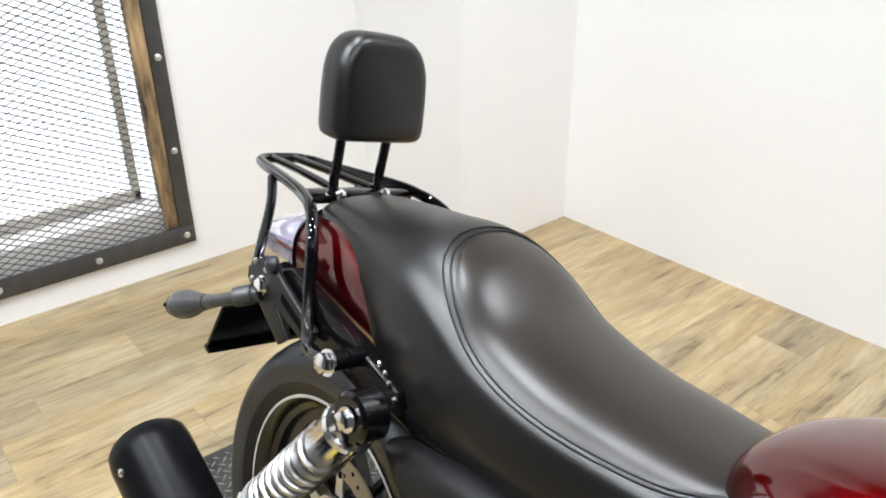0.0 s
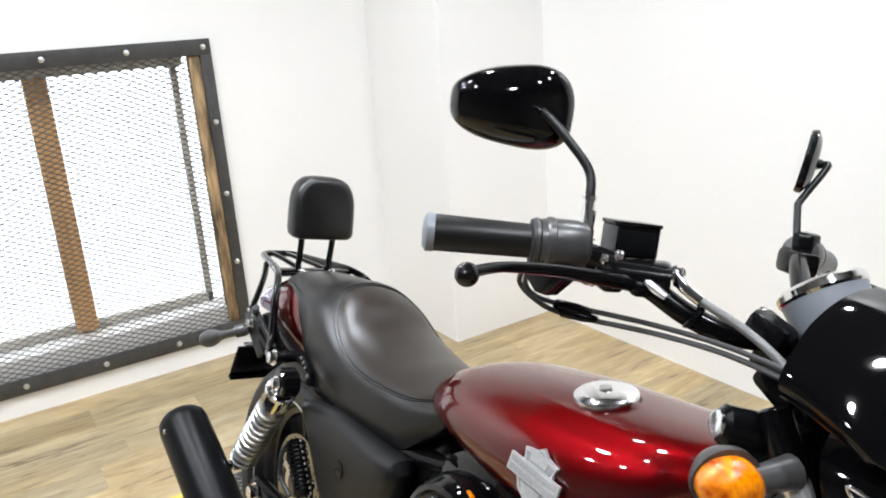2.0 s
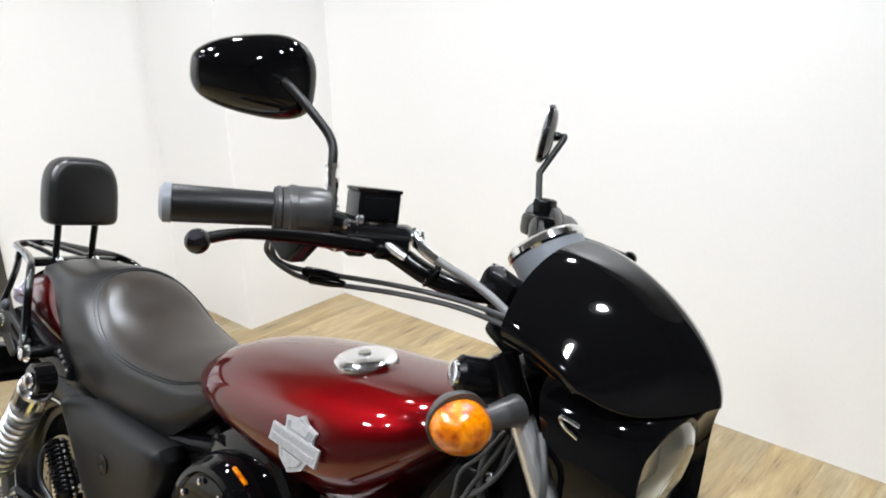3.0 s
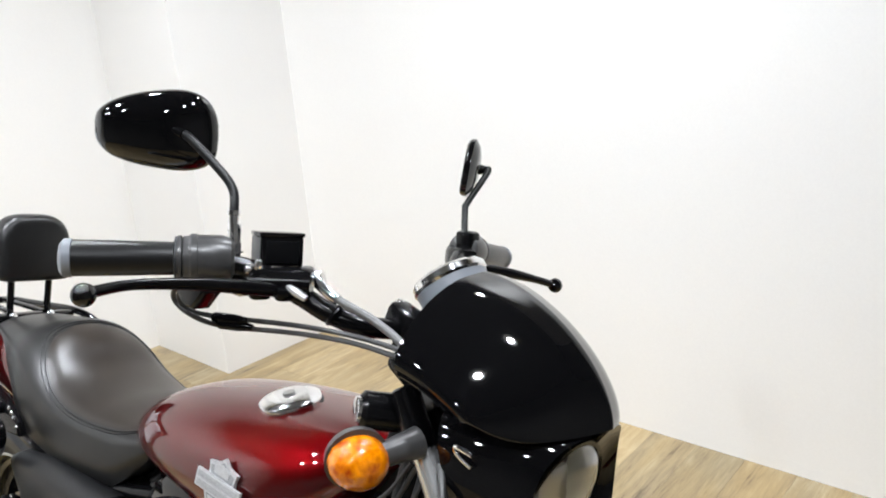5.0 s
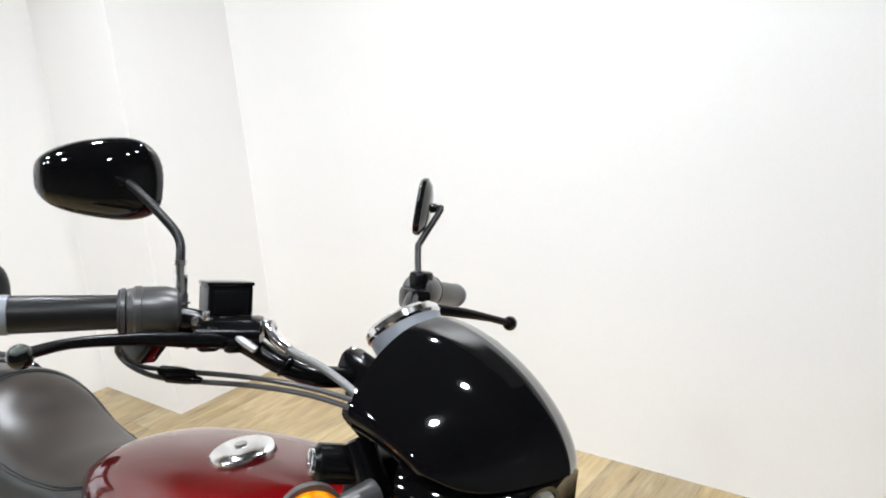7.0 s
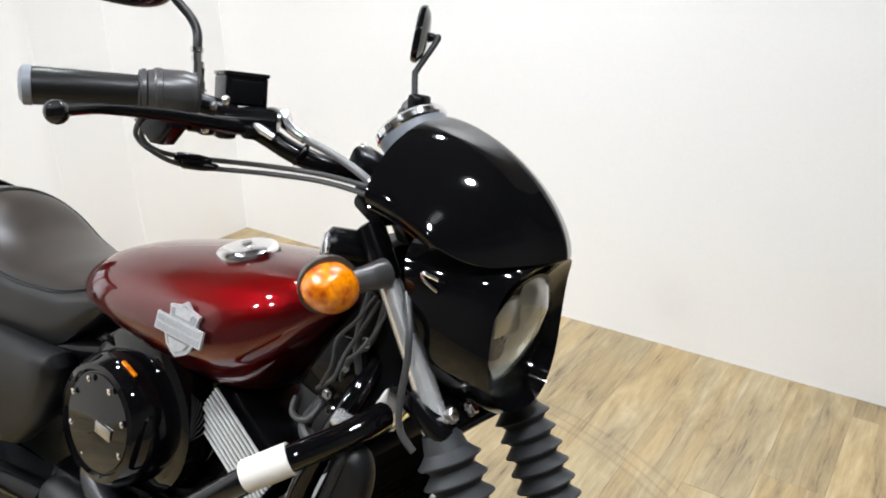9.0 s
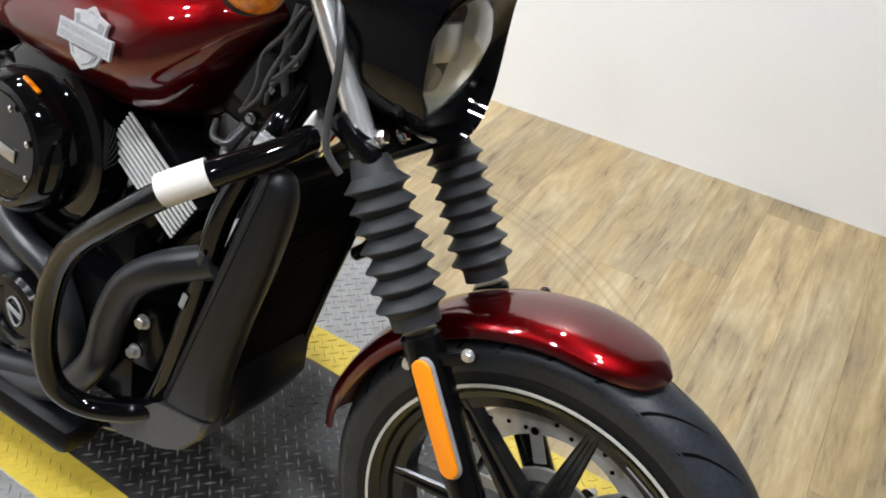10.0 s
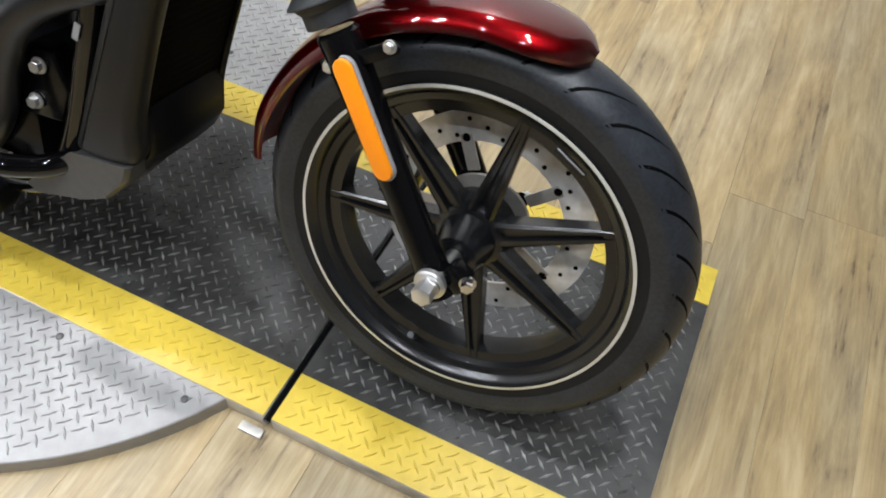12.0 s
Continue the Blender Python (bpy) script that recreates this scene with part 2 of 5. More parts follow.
# ---- mesh helpers ----
V = Vector


def finish(bm, sharp=35):
    me = bpy.data.meshes.new("mesh")
    bmesh.ops.recalc_face_normals(bm, faces=bm.faces)
    bm.to_mesh(me)
    bm.free()
    me.shade_smooth()
    me.set_sharp_from_angle(angle=radians(sharp))
    return me


def part(name, bm, mat, parent=None, label="", sharp=35):
    me = finish(bm, sharp) if isinstance(bm, bmesh.types.BMesh) else bm
    if not me.materials:
        me.materials.append(mat)
    ob = new(name, me)
    if parent:
        ob.parent = parent
    if label:
        ob["label"] = label
    return ob


def thing(name, label, category, place=(0, 0, 0), m=None, group="", kind=""):
    ob = new(name)
    ob.matrix_world = m or Matrix.Translation(place)
    return tagged(ob, label, category, group, kind)


def merge(*bms):
    out = bmesh.new()
    for b in bms:
        me = bpy.data.meshes.new("tmp")
        b.to_mesh(me)
        b.free()
        out.from_mesh(me)
        bpy.data.meshes.remove(me)
    return out


def loft(rings, closed=True, caps=True):
    """A skin over rings of points, each with as many points."""
    bm = bmesh.new()
    vs = [[bm.verts.new(p) for p in r] for r in rings]
    n = len(rings[0])
    for a, b in zip(vs, vs[1:]):
        for k in range(n if closed else n - 1):
            j = (k + 1) % n
            bm.faces.new((a[k], a[j], b[j], b[k]))
    if caps and closed:
        bm.faces.new(vs[0][::-1])
        bm.faces.new(vs[-1])
    return bm


def smooth_line(pts, steps=6, closed=False):
    pts = [V(p) for p in pts]
    n = len(pts)
    out = []
    for i in range(n if closed else n - 1):
        p0, p1, p2, p3 = (pts[(i + k) % n] if closed else pts[min(max(i + k, 0), n - 1)] for k in (-1, 0, 1, 2))
        for s in range(steps):
            t = s / steps
            out.append(0.5 * (2 * p1 + (p2 - p0) * t + (2 * p0 - 5 * p1 + 4 * p2 - p3) * t * t + (3 * p1 - p0 - 3 * p2 + p3) * t**3))
    if not closed:
        out.append(pts[-1])
    return out


def tube(pts, r, n=12, steps=6, closed=False, straight=False):
    """A round tube along a line; r may be a number or one number a point of the line."""
    line = [V(p) for p in pts] if straight else smooth_line(pts, steps, closed)
    m = len(line)
    rs = [float(q) for q in np.interp(np.linspace(0, 1, m), np.linspace(0, 1, len(r)), r)] if isinstance(r, (list, tuple)) else [r] * m
    rings, side = [], None
    for i, p in enumerate(line):
        a, b = (line[i - 1], line[(i + 1) % m]) if closed else (line[max(i - 1, 0)], line[min(i + 1, m - 1)])
        d = (b - a).normalized()
        if side is None:
            side = d.orthogonal().normalized()
        side = (side - d * side.dot(d)).normalized()
        up = d.cross(side)
        rings.append([p + rs[i] * (math.cos(2 * math.pi * k / n) * side + math.sin(2 * math.pi * k / n) * up) for k in range(n)])
    if closed:
        return loft(rings + [rings[0]], caps=False)
    return loft(rings)


def lathe(profile, origin, axis, n=32, cap=True):
    """Turns (along, radius) points round an axis."""
    o, d = V(origin), V(axis).normalized()
    s = d.orthogonal().normalized()
    u = d.cross(s)
    rings = [[o + d * a + max(r, 1e-4) * (math.cos(2 * math.pi * k / n) * s + math.sin(2 * math.pi * k / n) * u) for k in range(n)] for a, r in profile]
    return loft(rings, caps=cap)


def rbox(centre, size, bevel=0.004, turn=(0, 0, 0), seg=2):
    bm = bmesh.new()
    bmesh.ops.create_cube(bm, size=1.0)
    bmesh.ops.scale(bm, vec=size, verts=bm.verts)
    if bevel:
        bmesh.ops.bevel(bm, geom=list(bm.edges), offset=bevel, segments=seg, affect="EDGES", profile=0.5)
    bmesh.ops.transform(bm, matrix=pose(*centre, *turn), verts=bm.verts)
    return bm


def prism(outline, y0, y1, bevel=0.004, steps=0):
    """An outline of (x, z) given depth from y0 to y1, with rounded rims."""
    pts = [V((x, 0, z)) for x, z in outline]
    if steps:
        pts = smooth_line(pts, steps, True)
    bm = bmesh.new()
    a = [bm.verts.new((p.x, y0, p.z)) for p in pts]
    b = [bm.verts.new((p.x, y1, p.z)) for p in pts]
    n = len(pts)
    bm.faces.new(a)
    bm.faces.new(b[::-1])
    rim = []
    for k in range(n):
        j = (k + 1) % n
        bm.faces.new((a[k], b[k], b[j], a[j]))
    if bevel:
        bmesh.ops.recalc_face_normals(bm, faces=bm.faces)
        rim = [e for e in bm.edges if abs(e.verts[0].co.y - e.verts[1].co.y) < 1e-6]
        bmesh.ops.bevel(bm, geom=rim, offset=bevel, segments=3, affect="EDGES", profile=0.5)
    return bm


def bolt(place, axis, r=0.009, h=0.007):
    """A hexagon head on a washer."""
    hexa = lathe([(0.002, r * 0.98), (h, r), (h + 0.001, r * 0.85)], place, axis, 6)
    return merge(lathe([(0, r * 1.35), (0.002, r * 1.3)], place, axis, 18), hexa)


def dome(place, axis, r=0.009, h=0.006):
    return lathe([(0, r), (h * 0.5, r * 0.95), (h * 0.85, r * 0.6), (h, 0.0005)], place, axis, 16)


def ring_of(x, top, low, w, n=28, mid=0.45, pu=0.75, pl=0.7, tuck=0.75):
    """A rounded section across the bike at x."""
    zm = low + mid * (top - low)
    pts = []
    for k in range(n):
        a = 2 * math.pi * k / n
        c, s = math.cos(a), math.sin(a)
        if s >= 0:
            y, z = w * math.copysign(abs(c) ** pu, c), zm + (top - zm) * s**pu
        else:
            f = 1 - (1 - tuck) * abs(s)
            y, z = w * f * math.copysign(abs(c) ** pl, c), zm - (zm - low) * abs(s) ** 0.9
        pts.append((x, y, z))
    return pts


def sampled(table, x):
    cols = list(zip(*table))
    xs = cols[0]
    if xs[0] > xs[-1]:
        cols = [c[::-1] for c in cols]
    xs = cols[0]
    out = []
    for c in cols[1:]:
        # cubic through the table
        i = min(max(int(np.searchsorted(xs, x)) - 1, 0), len(xs) - 2)
        t = (x - xs[i]) / (xs[i + 1] - xs[i])
        m0 = (c[i + 1] - c[max(i - 1, 0)]) / (xs[i + 1] - xs[max(i - 1, 0)])
        m1 = (c[min(i + 2, len(xs) - 1)] - c[i]) / (xs[min(i + 2, len(xs) - 1)] - xs[i])
        h = xs[i + 1] - xs[i]
        out.append((2 * t**3 - 3 * t * t + 1) * c[i] + (t**3 - 2 * t * t + t) * h * m0 + (-2 * t**3 + 3 * t * t) * c[i + 1] + (t**3 - t * t) * h * m1)
    return out


def box_between(a, b, bevel=0.0):
    a, b = V(a), V(b)
    return rbox((a + b) / 2, b - a, bevel)


# ---- the room ----
WX, WY, PX, PY = -1.596, 1.714, -1.023, 1.184
X1, Y0 = 3.3, -3.4
WZ0, WZ1, WY0, WY1 = 0.135, 1.29, -0.70, 0.425
T = 0.16
floor_ob = part("floor", box_between((WX - T, Y0, -0.12), (X1, WY + T, -0.006)), DARK)
tagged(floor_ob, "pale oak vinyl plank floor with grey streaks", "floor", kind="structure")
wall = merge(
    box_between((WX - T, Y0, 0), (WX, WY0, CEILING)),
    box_between((WX - T, WY1, 0), (WX, PY + T, CEILING)),
    box_between((WX - T, WY0, 0), (WX, WY1, WZ0)),
    box_between((WX - T, WY0, WZ1), (WX, WY1, CEILING)),
)
tagged(part("wall_west", wall, WALL), "white painted wall with a meshed window opening", "wall", kind="structure")
pillar = merge(box_between((WX, PY, 0), (PX, PY + T, CEILING)), box_between((PX - T, PY + T, 0), (PX, WY, CEILING)))
tagged(part("wall_pillar", pillar, WALL), "white painted boxed-out corner pillar", "wall", kind="structure")
# out-of-view grey walls, added to close the room and dim its reflections
tagged(part("wall_north_far", box_between((2.25, WY, 0), (X1 + T, WY + T, CEILING)), DARK_WALL), "unseen grey wall added to close the room", "wall", kind="structure")
tagged(part("wall_north", box_between((PX - T, WY, 0), (2.25, WY + T, CEILING)), WALL), "long plain white painted wall", "wall", kind="structure")
tagged(part("wall_east", box_between((X1, Y0, 0), (X1 + T, WY, CEILING)), DARK_WALL), "unseen grey wall added to close the room", "wall", kind="structure")
tagged(part("wall_south", box_between((WX - T, Y0 - T, 0), (X1 + T, Y0, CEILING)), DARK_WALL), "unseen grey wall added to close the room", "wall", kind="structure")
tagged(part("ceiling", box_between((WX - T, Y0 - T, CEILING), (X1 + T, WY + T, CEILING + 0.1)), CEIL), "plain dark grey showroom ceiling", "ceiling", kind="structure")
tagged(part("backdrop", box_between((-3.4, -2.2, -0.6), (-3.35, 2.0, 2.6)), SKY_GLOW), "bright white daylight outside the window", "backdrop", kind="structure")

# out-of-view housings for the spots and the added wall lamps
for sx, sy in SPOTS + [w[0] for w in WALL_FILLS]:
    lamp = thing("ceiling_light", "small round white ceiling lamp housing, out of view", "ceiling light", (sx, sy, CEILING), group="ceiling spots")
    part("housing", lathe([(0, 0.13), (-0.05, 0.128), (-0.055, 0.12), (-0.03, 0.112), (-0.01, 0.11)], (0, 0, 0), (0, 0, 1), 24), WHITE, lamp)

# the meshed window
win = thing("window_1", "dark steel framed window covered by expanded metal mesh", "window", (WX, 0, 0), kind="structure")
FY0, FY1, FZ0, FZ1, FW = -0.745, 0.472, 0.088, 1.338, 0.062
for nm, a, b in (
    ("frame_bar", (0.002, FY0, FZ0), (0.014, FY1, FZ0 + FW)),
    ("frame_bar", (0.002, FY0, FZ1 - FW), (0.014, FY1, FZ1)),
    ("frame_bar", (0.002, FY0, FZ0 + FW), (0.014, FY0 + 0.047, FZ1 - FW)),
    ("frame_bar", (0.002, FY1 - 0.047, FZ0 + FW), (0.014, FY1, FZ1 - FW)),
):
    part(nm, box_between(a, b, 0.002), FRAME_STEEL, win)
# wooden lining behind the steel
for a, b in (
    ((-0.03, WY1 - 0.044, WZ0 + 0.089), (-0.001, WY1 - 0.001, WZ1)),
    ((0.001, WY1 - 0.044, FZ0 + FW), (0.008, WY1 - 0.001, FZ1 - FW)),
    ((-0.03, WY0 + 0.001, WZ0 + 0.089), (-0.001, WY0 + 0.044, WZ1)),
    ((0.001, WY0 + 0.001, FZ0 + FW), (0.008, WY0 + 0.044, FZ1 - FW)),
):
    part("lining_board", box_between(a, b, 0.002), WOOD_FRAME, win, "raw brown wooden lining board")
for a, b in (
    ((-0.16, WY1 - 0.085, WZ0 + 0.09), (-0.13, WY1 - 0.06, WZ1 - 0.02)),
    ((-0.16, WY0 + 0.04, WZ0 + 0.09), (-0.13, WY0 + 0.075, WZ1 - 0.02)),
    ((-0.16, WY0 + 0.04, WZ0 + 0.09), (-0.13, WY1 - 0.06, WZ0 + 0.125)),
    ((-0.16, WY0 + 0.03, WZ1 - 0.05), (-0.11, WY1 - 0.04, WZ1 - 0.001)),
):
    part("sash", box_between(a, b, 0.003), WIN_GREY, win, "weathered grey window sash")
part("window_sill", box_between((-0.159, WY0 + 0.002, WZ0 + 0.001), (-0.012, WY1 - 0.002, WZ0 + 0.088), 0.004), WALL, win, "white painted window sill")
part("mullion", box_between((-0.165, -0.20, WZ0 + 0.10), (-0.10, -0.12, WZ1 - 0.05), 0.003), WOOD_POST, win, "orange-brown stained wooden post")
for k in range(5):
    y = FY0 + 0.03 + k * (FY1 - FY0 - 0.06) / 4
    for z in (FZ0 + FW / 2, FZ1 - FW / 2):
        part("bolt", dome((0.014, y, z), (1, 0, 0), 0.011, 0.008), BOLT, win, "round white-zinc bolt head")
for k in range(1, 4):
    z = FZ0 + 0.03 + k * (FZ1 - FZ0 - 0.06) / 4
    for y in (FY0 + 0.024, FY1 - 0.024):
        part("bolt", dome((0.014, y, z), (1, 0, 0), 0.011, 0.008), BOLT, win, "round white-zinc bolt head")


def expanded_mesh():
    """Flat zigzag strands that meet in diamonds."""
    bm = bmesh.new()
    half, h, w, d = 0.0215, 0.0105, 0.0025, 0.0035
    y0, y1, z0, z1 = WY0 + 0.045, WY1 - 0.045, FZ0 + FW, FZ1 - FW
    ny, nz = int((y1 - y0) / half) + 1, int((z1 - z0) / h)
    for k in range(nz):
        prev = None
        for i in range(ny + 1):
            y, z = min(y0 + i * half, y1), z0 + k * h + ((i + k) % 2) * h
            cur = [bm.verts.new(p) for p in ((0.0, y, z - w), (d, y, z - w * 0.2), (d, y, z + w), (0.0, y, z + w * 0.4))]
            if prev:
                for m in range(4):
                    n = (m + 1) % 4
                    bm.faces.new((prev[m], cur[m], cur[n], prev[n]))
            prev = cur
    return bm


part("expanded_mesh", expanded_mesh(), MESH_STEEL, win, "dark diamond-shaped expanded metal mesh", 20)
hinge = thing("hinge_plate", "small black steel hinge plate on the frame", "hinge", (WX + 0.014, -0.62, 1.05), kind="structure")
part("leaf", box_between((0.001, -0.05, -0.075), (0.02, 0.045, 0.07), 0.003), FRAME_STEEL, hinge)
latch = thing("padlock_hasp", "black steel hasp box with a brass-grey padlock", "latch", (WX + 0.014, -0.60, 0.33), kind="structure")
part("hasp_box", box_between((0.001, -0.05, -0.09), (0.028, 0.06, 0.09), 0.004), FRAME_STEEL, latch)
part("padlock_body", box_between((0.029, -0.12, -0.05), (0.05, -0.055, -0.01), 0.005), STEEL, latch, "brushed steel padlock")
part("shackle", tube([(0.04, -0.07, -0.03), (0.04, -0.03, -0.025), (0.04, 0.0, -0.035), (0.04, 0.0, -0.07)], 0.004, 8), STEEL, latch)

# ---- the lift deck ----
PT = 0.035
DY0, DY1, YB, DXE, SEAM = -0.170, 0.434, 0.087, 1.899, 1.340
DX0 = -0.62


def lozenges(x0, x1, y0, y1, step=0.0192, length=0.0245, width=0.0048, height=0.0018, keep=None):
    """Raised tread bars, turned by a right angle from one to the next."""
    verts, faces = [], []
    n = int((x1 - x0 + y1 - y0) / step) + 2
    for i in range(-n, n):
        for j in range(-n, n):
            cx, cy = x0 + (i + j) * step * 0.7071, y0 + (i - j) * step * 0.7071
            if not (x0 + 0.006 < cx < x1 - 0.006 and y0 + 0.006 < cy < y1 - 0.006):
                continue
            if keep and not keep(cx, cy):
                continue
            a = radians(45 if (i + j) % 2 else -45)
            c, s = math.cos(a), math.sin(a)
            base = len(verts)
            for u, v, z in ((-1, 0, 0), (0, -1, 0), (1, 0, 0), (0, 1, 0), (-0.55, 0, 1), (0, -0.35, 1), (0.55, 0, 1), (0, 0.35, 1)):
                u, v = u * length / 2, v * width / 2
                verts.append((cx + c * u - s * v, cy + s * u + c * v, z * height))
            for k in range(4):
                m = (k + 1) % 4
                faces.append((base + k, base + m, base + 4 + m, base + 4 + k))
            faces.append((base + 4, base + 5, base + 6, base + 7))
    me = bpy.data.meshes.new("tread")
    me.from_pydata(verts, [], faces)
    return me


deck = thing("lift_deck", "low motorcycle lift deck of tread plate, black with yellow edges", "lift deck", (0, 0, 0))
for x0, x1 in ((DX0, SEAM - 0.006), (SEAM + 0.006, DXE)):
    part("deck_plate", box_between((x0, DY0, 0.0), (x1, DY1, PT - 0.002), 0.002), DECK_EDGE, deck, "steel deck body")
    part("black_tread", box_between((x0 + 0.001, DY0 + YB, PT - 0.004), (x1 - 0.001, DY1 - YB, PT)), DECK_BLACK, deck, "worn black painted tread plate")
    for y0, y1 in ((DY0, DY0 + YB), (DY1 - YB, DY1)):
        part("yellow_band", box_between((x0 + 0.001, y0 + 0.001, PT - 0.004), (x1 - 0.001, y1, PT + 0.0004)), YELLOW, deck, "yellow painted edge band")
        me = lozenges(x0 + 0.01, x1 - 0.01, y0 + 0.004, y1 - 0.004)
        o = part("yellow_tread_pattern", me, YELLOW, deck, "", 20)
        o.location.z, o["kind"] = PT + 0.0004, "stuff"
    o = part("black_tread_pattern", lozenges(x0 + 0.01, x1 - 0.01, DY0 + YB + 0.004, DY1 - YB - 0.004), DECK_BAR, deck)
    o.location.z, o["kind"] = PT, "stuff"

TC, TR = (0.73, 0.132), 0.615
table = thing("turntable", "round galvanised tread plate turntable under the lift deck", "turntable", (TC[0], TC[1], 0))
part("disc", lathe([(0.0, TR), (PT - 0.006, TR), (PT - 0.0045, TR - 0.002)], (0, 0, 0), (0, 0, 1), 96), DECK_SILVER, table, "", 30)
bars = lozenges(-TR, TR, -TR, TR, keep=lambda x, y: math.hypot(x, y) < TR - 0.02 and not DY0 < y + TC[1] < DY1)
o = part("tread_pattern", bars, DECK_SILVER, table)
o.location.z, o["kind"] = PT - 0.0045, "stuff"
for x, y in ((1.212, -0.198), (0.974, -0.197), (0.62, -0.197), (0.8, 0.52), (0.5, 0.5)):
    part("screw", dome((x - TC[0], y - TC[1], PT - 0.0045), (0, 0, 1), 0.0062, 0.0026), FRAME_STEEL, table)

rod = part("seam_rod", tube([(SEAM, DY0 - 0.004, PT - 0.006), (SEAM, (DY0 + DY1) / 2, PT - 0.006), (SEAM, DY1, PT - 0.006)], 0.0062, 10, 4), BLACK_SATIN, deck, "greasy black rod in the deck seam")
tab = thing("deck_tab", "small worn steel locating tab beside the lift deck", "steel tab", (1.318, -0.190, 0.0))
part("tab_plate", box_between((-0.020, -0.004, 0.0), (0.020, 0.012, 0.006), 0.002), DECK_EDGE, tab)

# ---- the motorcycle ----
LEAN_DEG = -13.93
bike = thing("motorcycle", "dark candy-red cruiser motorcycle with black fairing, leaning on its stand", "motorcycle", m=pose(0, 0, PT, LEAN_DEG, 0, 0))
R = 0.2935
FA = V((1.537, 0, 0.296))


def wheel(name, c, rad, rim_r, half, fat, label, phase, n_spokes, disc_y, disc_r):
    cx, cz = c
    # tyre: round section, open towards the rim
    prof = []
    for k in range(25):
        a = radians(-112 + 224 * k / 24)
        prof.append((fat * math.sin(a) * (1.0 if abs(a) < 1.57 else 0.97), rad - (rad - rim_r) * 0.5 + (rad - rim_r) * 0.5 * (math.cos(a) if abs(a) < 1.57 else math.cos(a) * 1.6)))
    prof = [(-half * 0.78, rim_r - 0.006), (-half * 0.83, rim_r + 0.0005)] + prof + [(half * 0.83, rim_r + 0.0005), (half * 0.78, rim_r - 0.006)]
    rim = part(name, merge(
        lathe([(-half * 0.82, rim_r + 0.004), (-half * 0.86, rim_r - 0.004), (-half * 0.8, rim_r - 0.010), (-half * 0.62, rim_r - 0.015), (-half * 0.55, rim_r - 0.024), (-half * 0.40, rim_r - 0.028), (-half * 0.36, rim_r - 0.042), (half * 0.36, rim_r - 0.042), (half * 0.55, rim_r - 0.014), (half * 0.8, rim_r - 0.010), (half * 0.86, rim_r - 0.004), (half * 0.82, rim_r + 0.004)], (cx, 0, cz), (0, 1, 0), 72, False),
        lathe([(-0.05, 0.014), (-0.05, 0.020), (-0.012, 0.022), (-0.012, 0.036), (-0.006, 0.048), (0.006, 0.054), (0.036, 0.054), (0.046, 0.045), (0.05, 0.016)], (cx, 0, cz), (0, 1, 0), 40)), WHEEL_BLACK, bike, label)
    part("hub_barrel", lathe([(-0.058, 0.020), (-0.056, 0.030), (-0.030, 0.036), (0.0, 0.041), (0.012, 0.045)], (cx, 0, cz), (0, 1, 0), 36), WHEEL_BLACK, rim)
    tyre = part("tyre", lathe(prof, (cx, 0, cz), (0, 1, 0), 96, False), SIDEWALL, rim, "black rubber road tyre with angled grooves")
    tyre.modifiers.new("wall", "SOLIDIFY").thickness = 0.004
    band = []
    for a in np.linspace(-1.9, 1.9, 39):
        under = abs(a) > 1.57
        band.append((fat * math.sin(a) * (0.98 if under else 1.004), (rad + rim_r) / 2 + (rad - rim_r) / 2 * math.cos(a) * (1.6 if under else 1.0) + (0.0 if under else 0.0005)))
    part("tread_band", lathe(band, (cx, 0, cz), (0, 1, 0), 96, False), RUBBER, tyre, "greyer worn tread, its lit tone in the colour")
    part("rim_stripe", lathe([(-half * 0.86 - 0.0014, rim_r - 0.0035), (-half * 0.86 - 0.0016, rim_r - 0.0012), (-half * 0.85 - 0.0016, rim_r + 0.001)], (cx, 0, cz), (0, 1, 0), 96, False), STRIPE, rim, "thin silver rim stripe")
    # spokes: two ribs with a web between them
    for k in range(n_spokes):
        a = radians(phase) + 2 * math.pi * k / n_spokes
        u, v = V((math.cos(a), 0, math.sin(a))), V((-math.sin(a), 0, math.cos(a)))
        o = V((cx, 0, cz))
        sp = []
        for w0, w1, y0, y1, y2, y3 in ((0.0190, 0.0085, -0.008, 0.020, -0.022, 0.002),):
            rings = []
            for t in (0.0, 0.5, 1.0):
                r = 0.042 + (rim_r - 0.028 - 0.042) * t
                w = w0 + (w1 - w0) * t
                ya, yb = y0 + (y2 - y0) * t, y1 + (y3 - y1) * t
                rings.append([o + u * r + v * (w * q) + V((0, y, 0)) for q, y in ((-1, ya + 0.003), (-0.75, ya), (-0.35, ya), (-0.18, ya + 0.007), (0.18, ya + 0.007), (0.35, ya), (0.75, ya), (1, ya + 0.003), (0.9, yb), (-0.9, yb))])
            sp.append(loft(rings))
        part("spoke", merge(*sp), WHEEL_BLACK, rim, "", 30)
    # brake disc with drilled look: near-black plugs carry the holes' shade
    d = part("brake_disc", lathe([(0, disc_r * 0.73), (0.0, disc_r), (0.004, disc_r), (0.004, disc_r * 0.73), (0, disc_r * 0.73)], (cx, disc_y, cz), (0, 1, 0), 72, False), DISC if disc_y > 0 else DISC_REAR, rim, "drilled stainless brake disc")
    part("disc_carrier", lathe([(-0.003, 0.046), (-0.003, disc_r * 0.44), (0.003, disc_r * 0.44), (0.003, 0.046)], (cx, disc_y - 0.006, cz), (0, 1, 0), 30), CARRIER if disc_y > 0 else ALU, rim, "pale disc carrier" if disc_y > 0 else "grey disc carrier")
    for k in range(5):
        a = radians(phase + 14 + 72 * k)
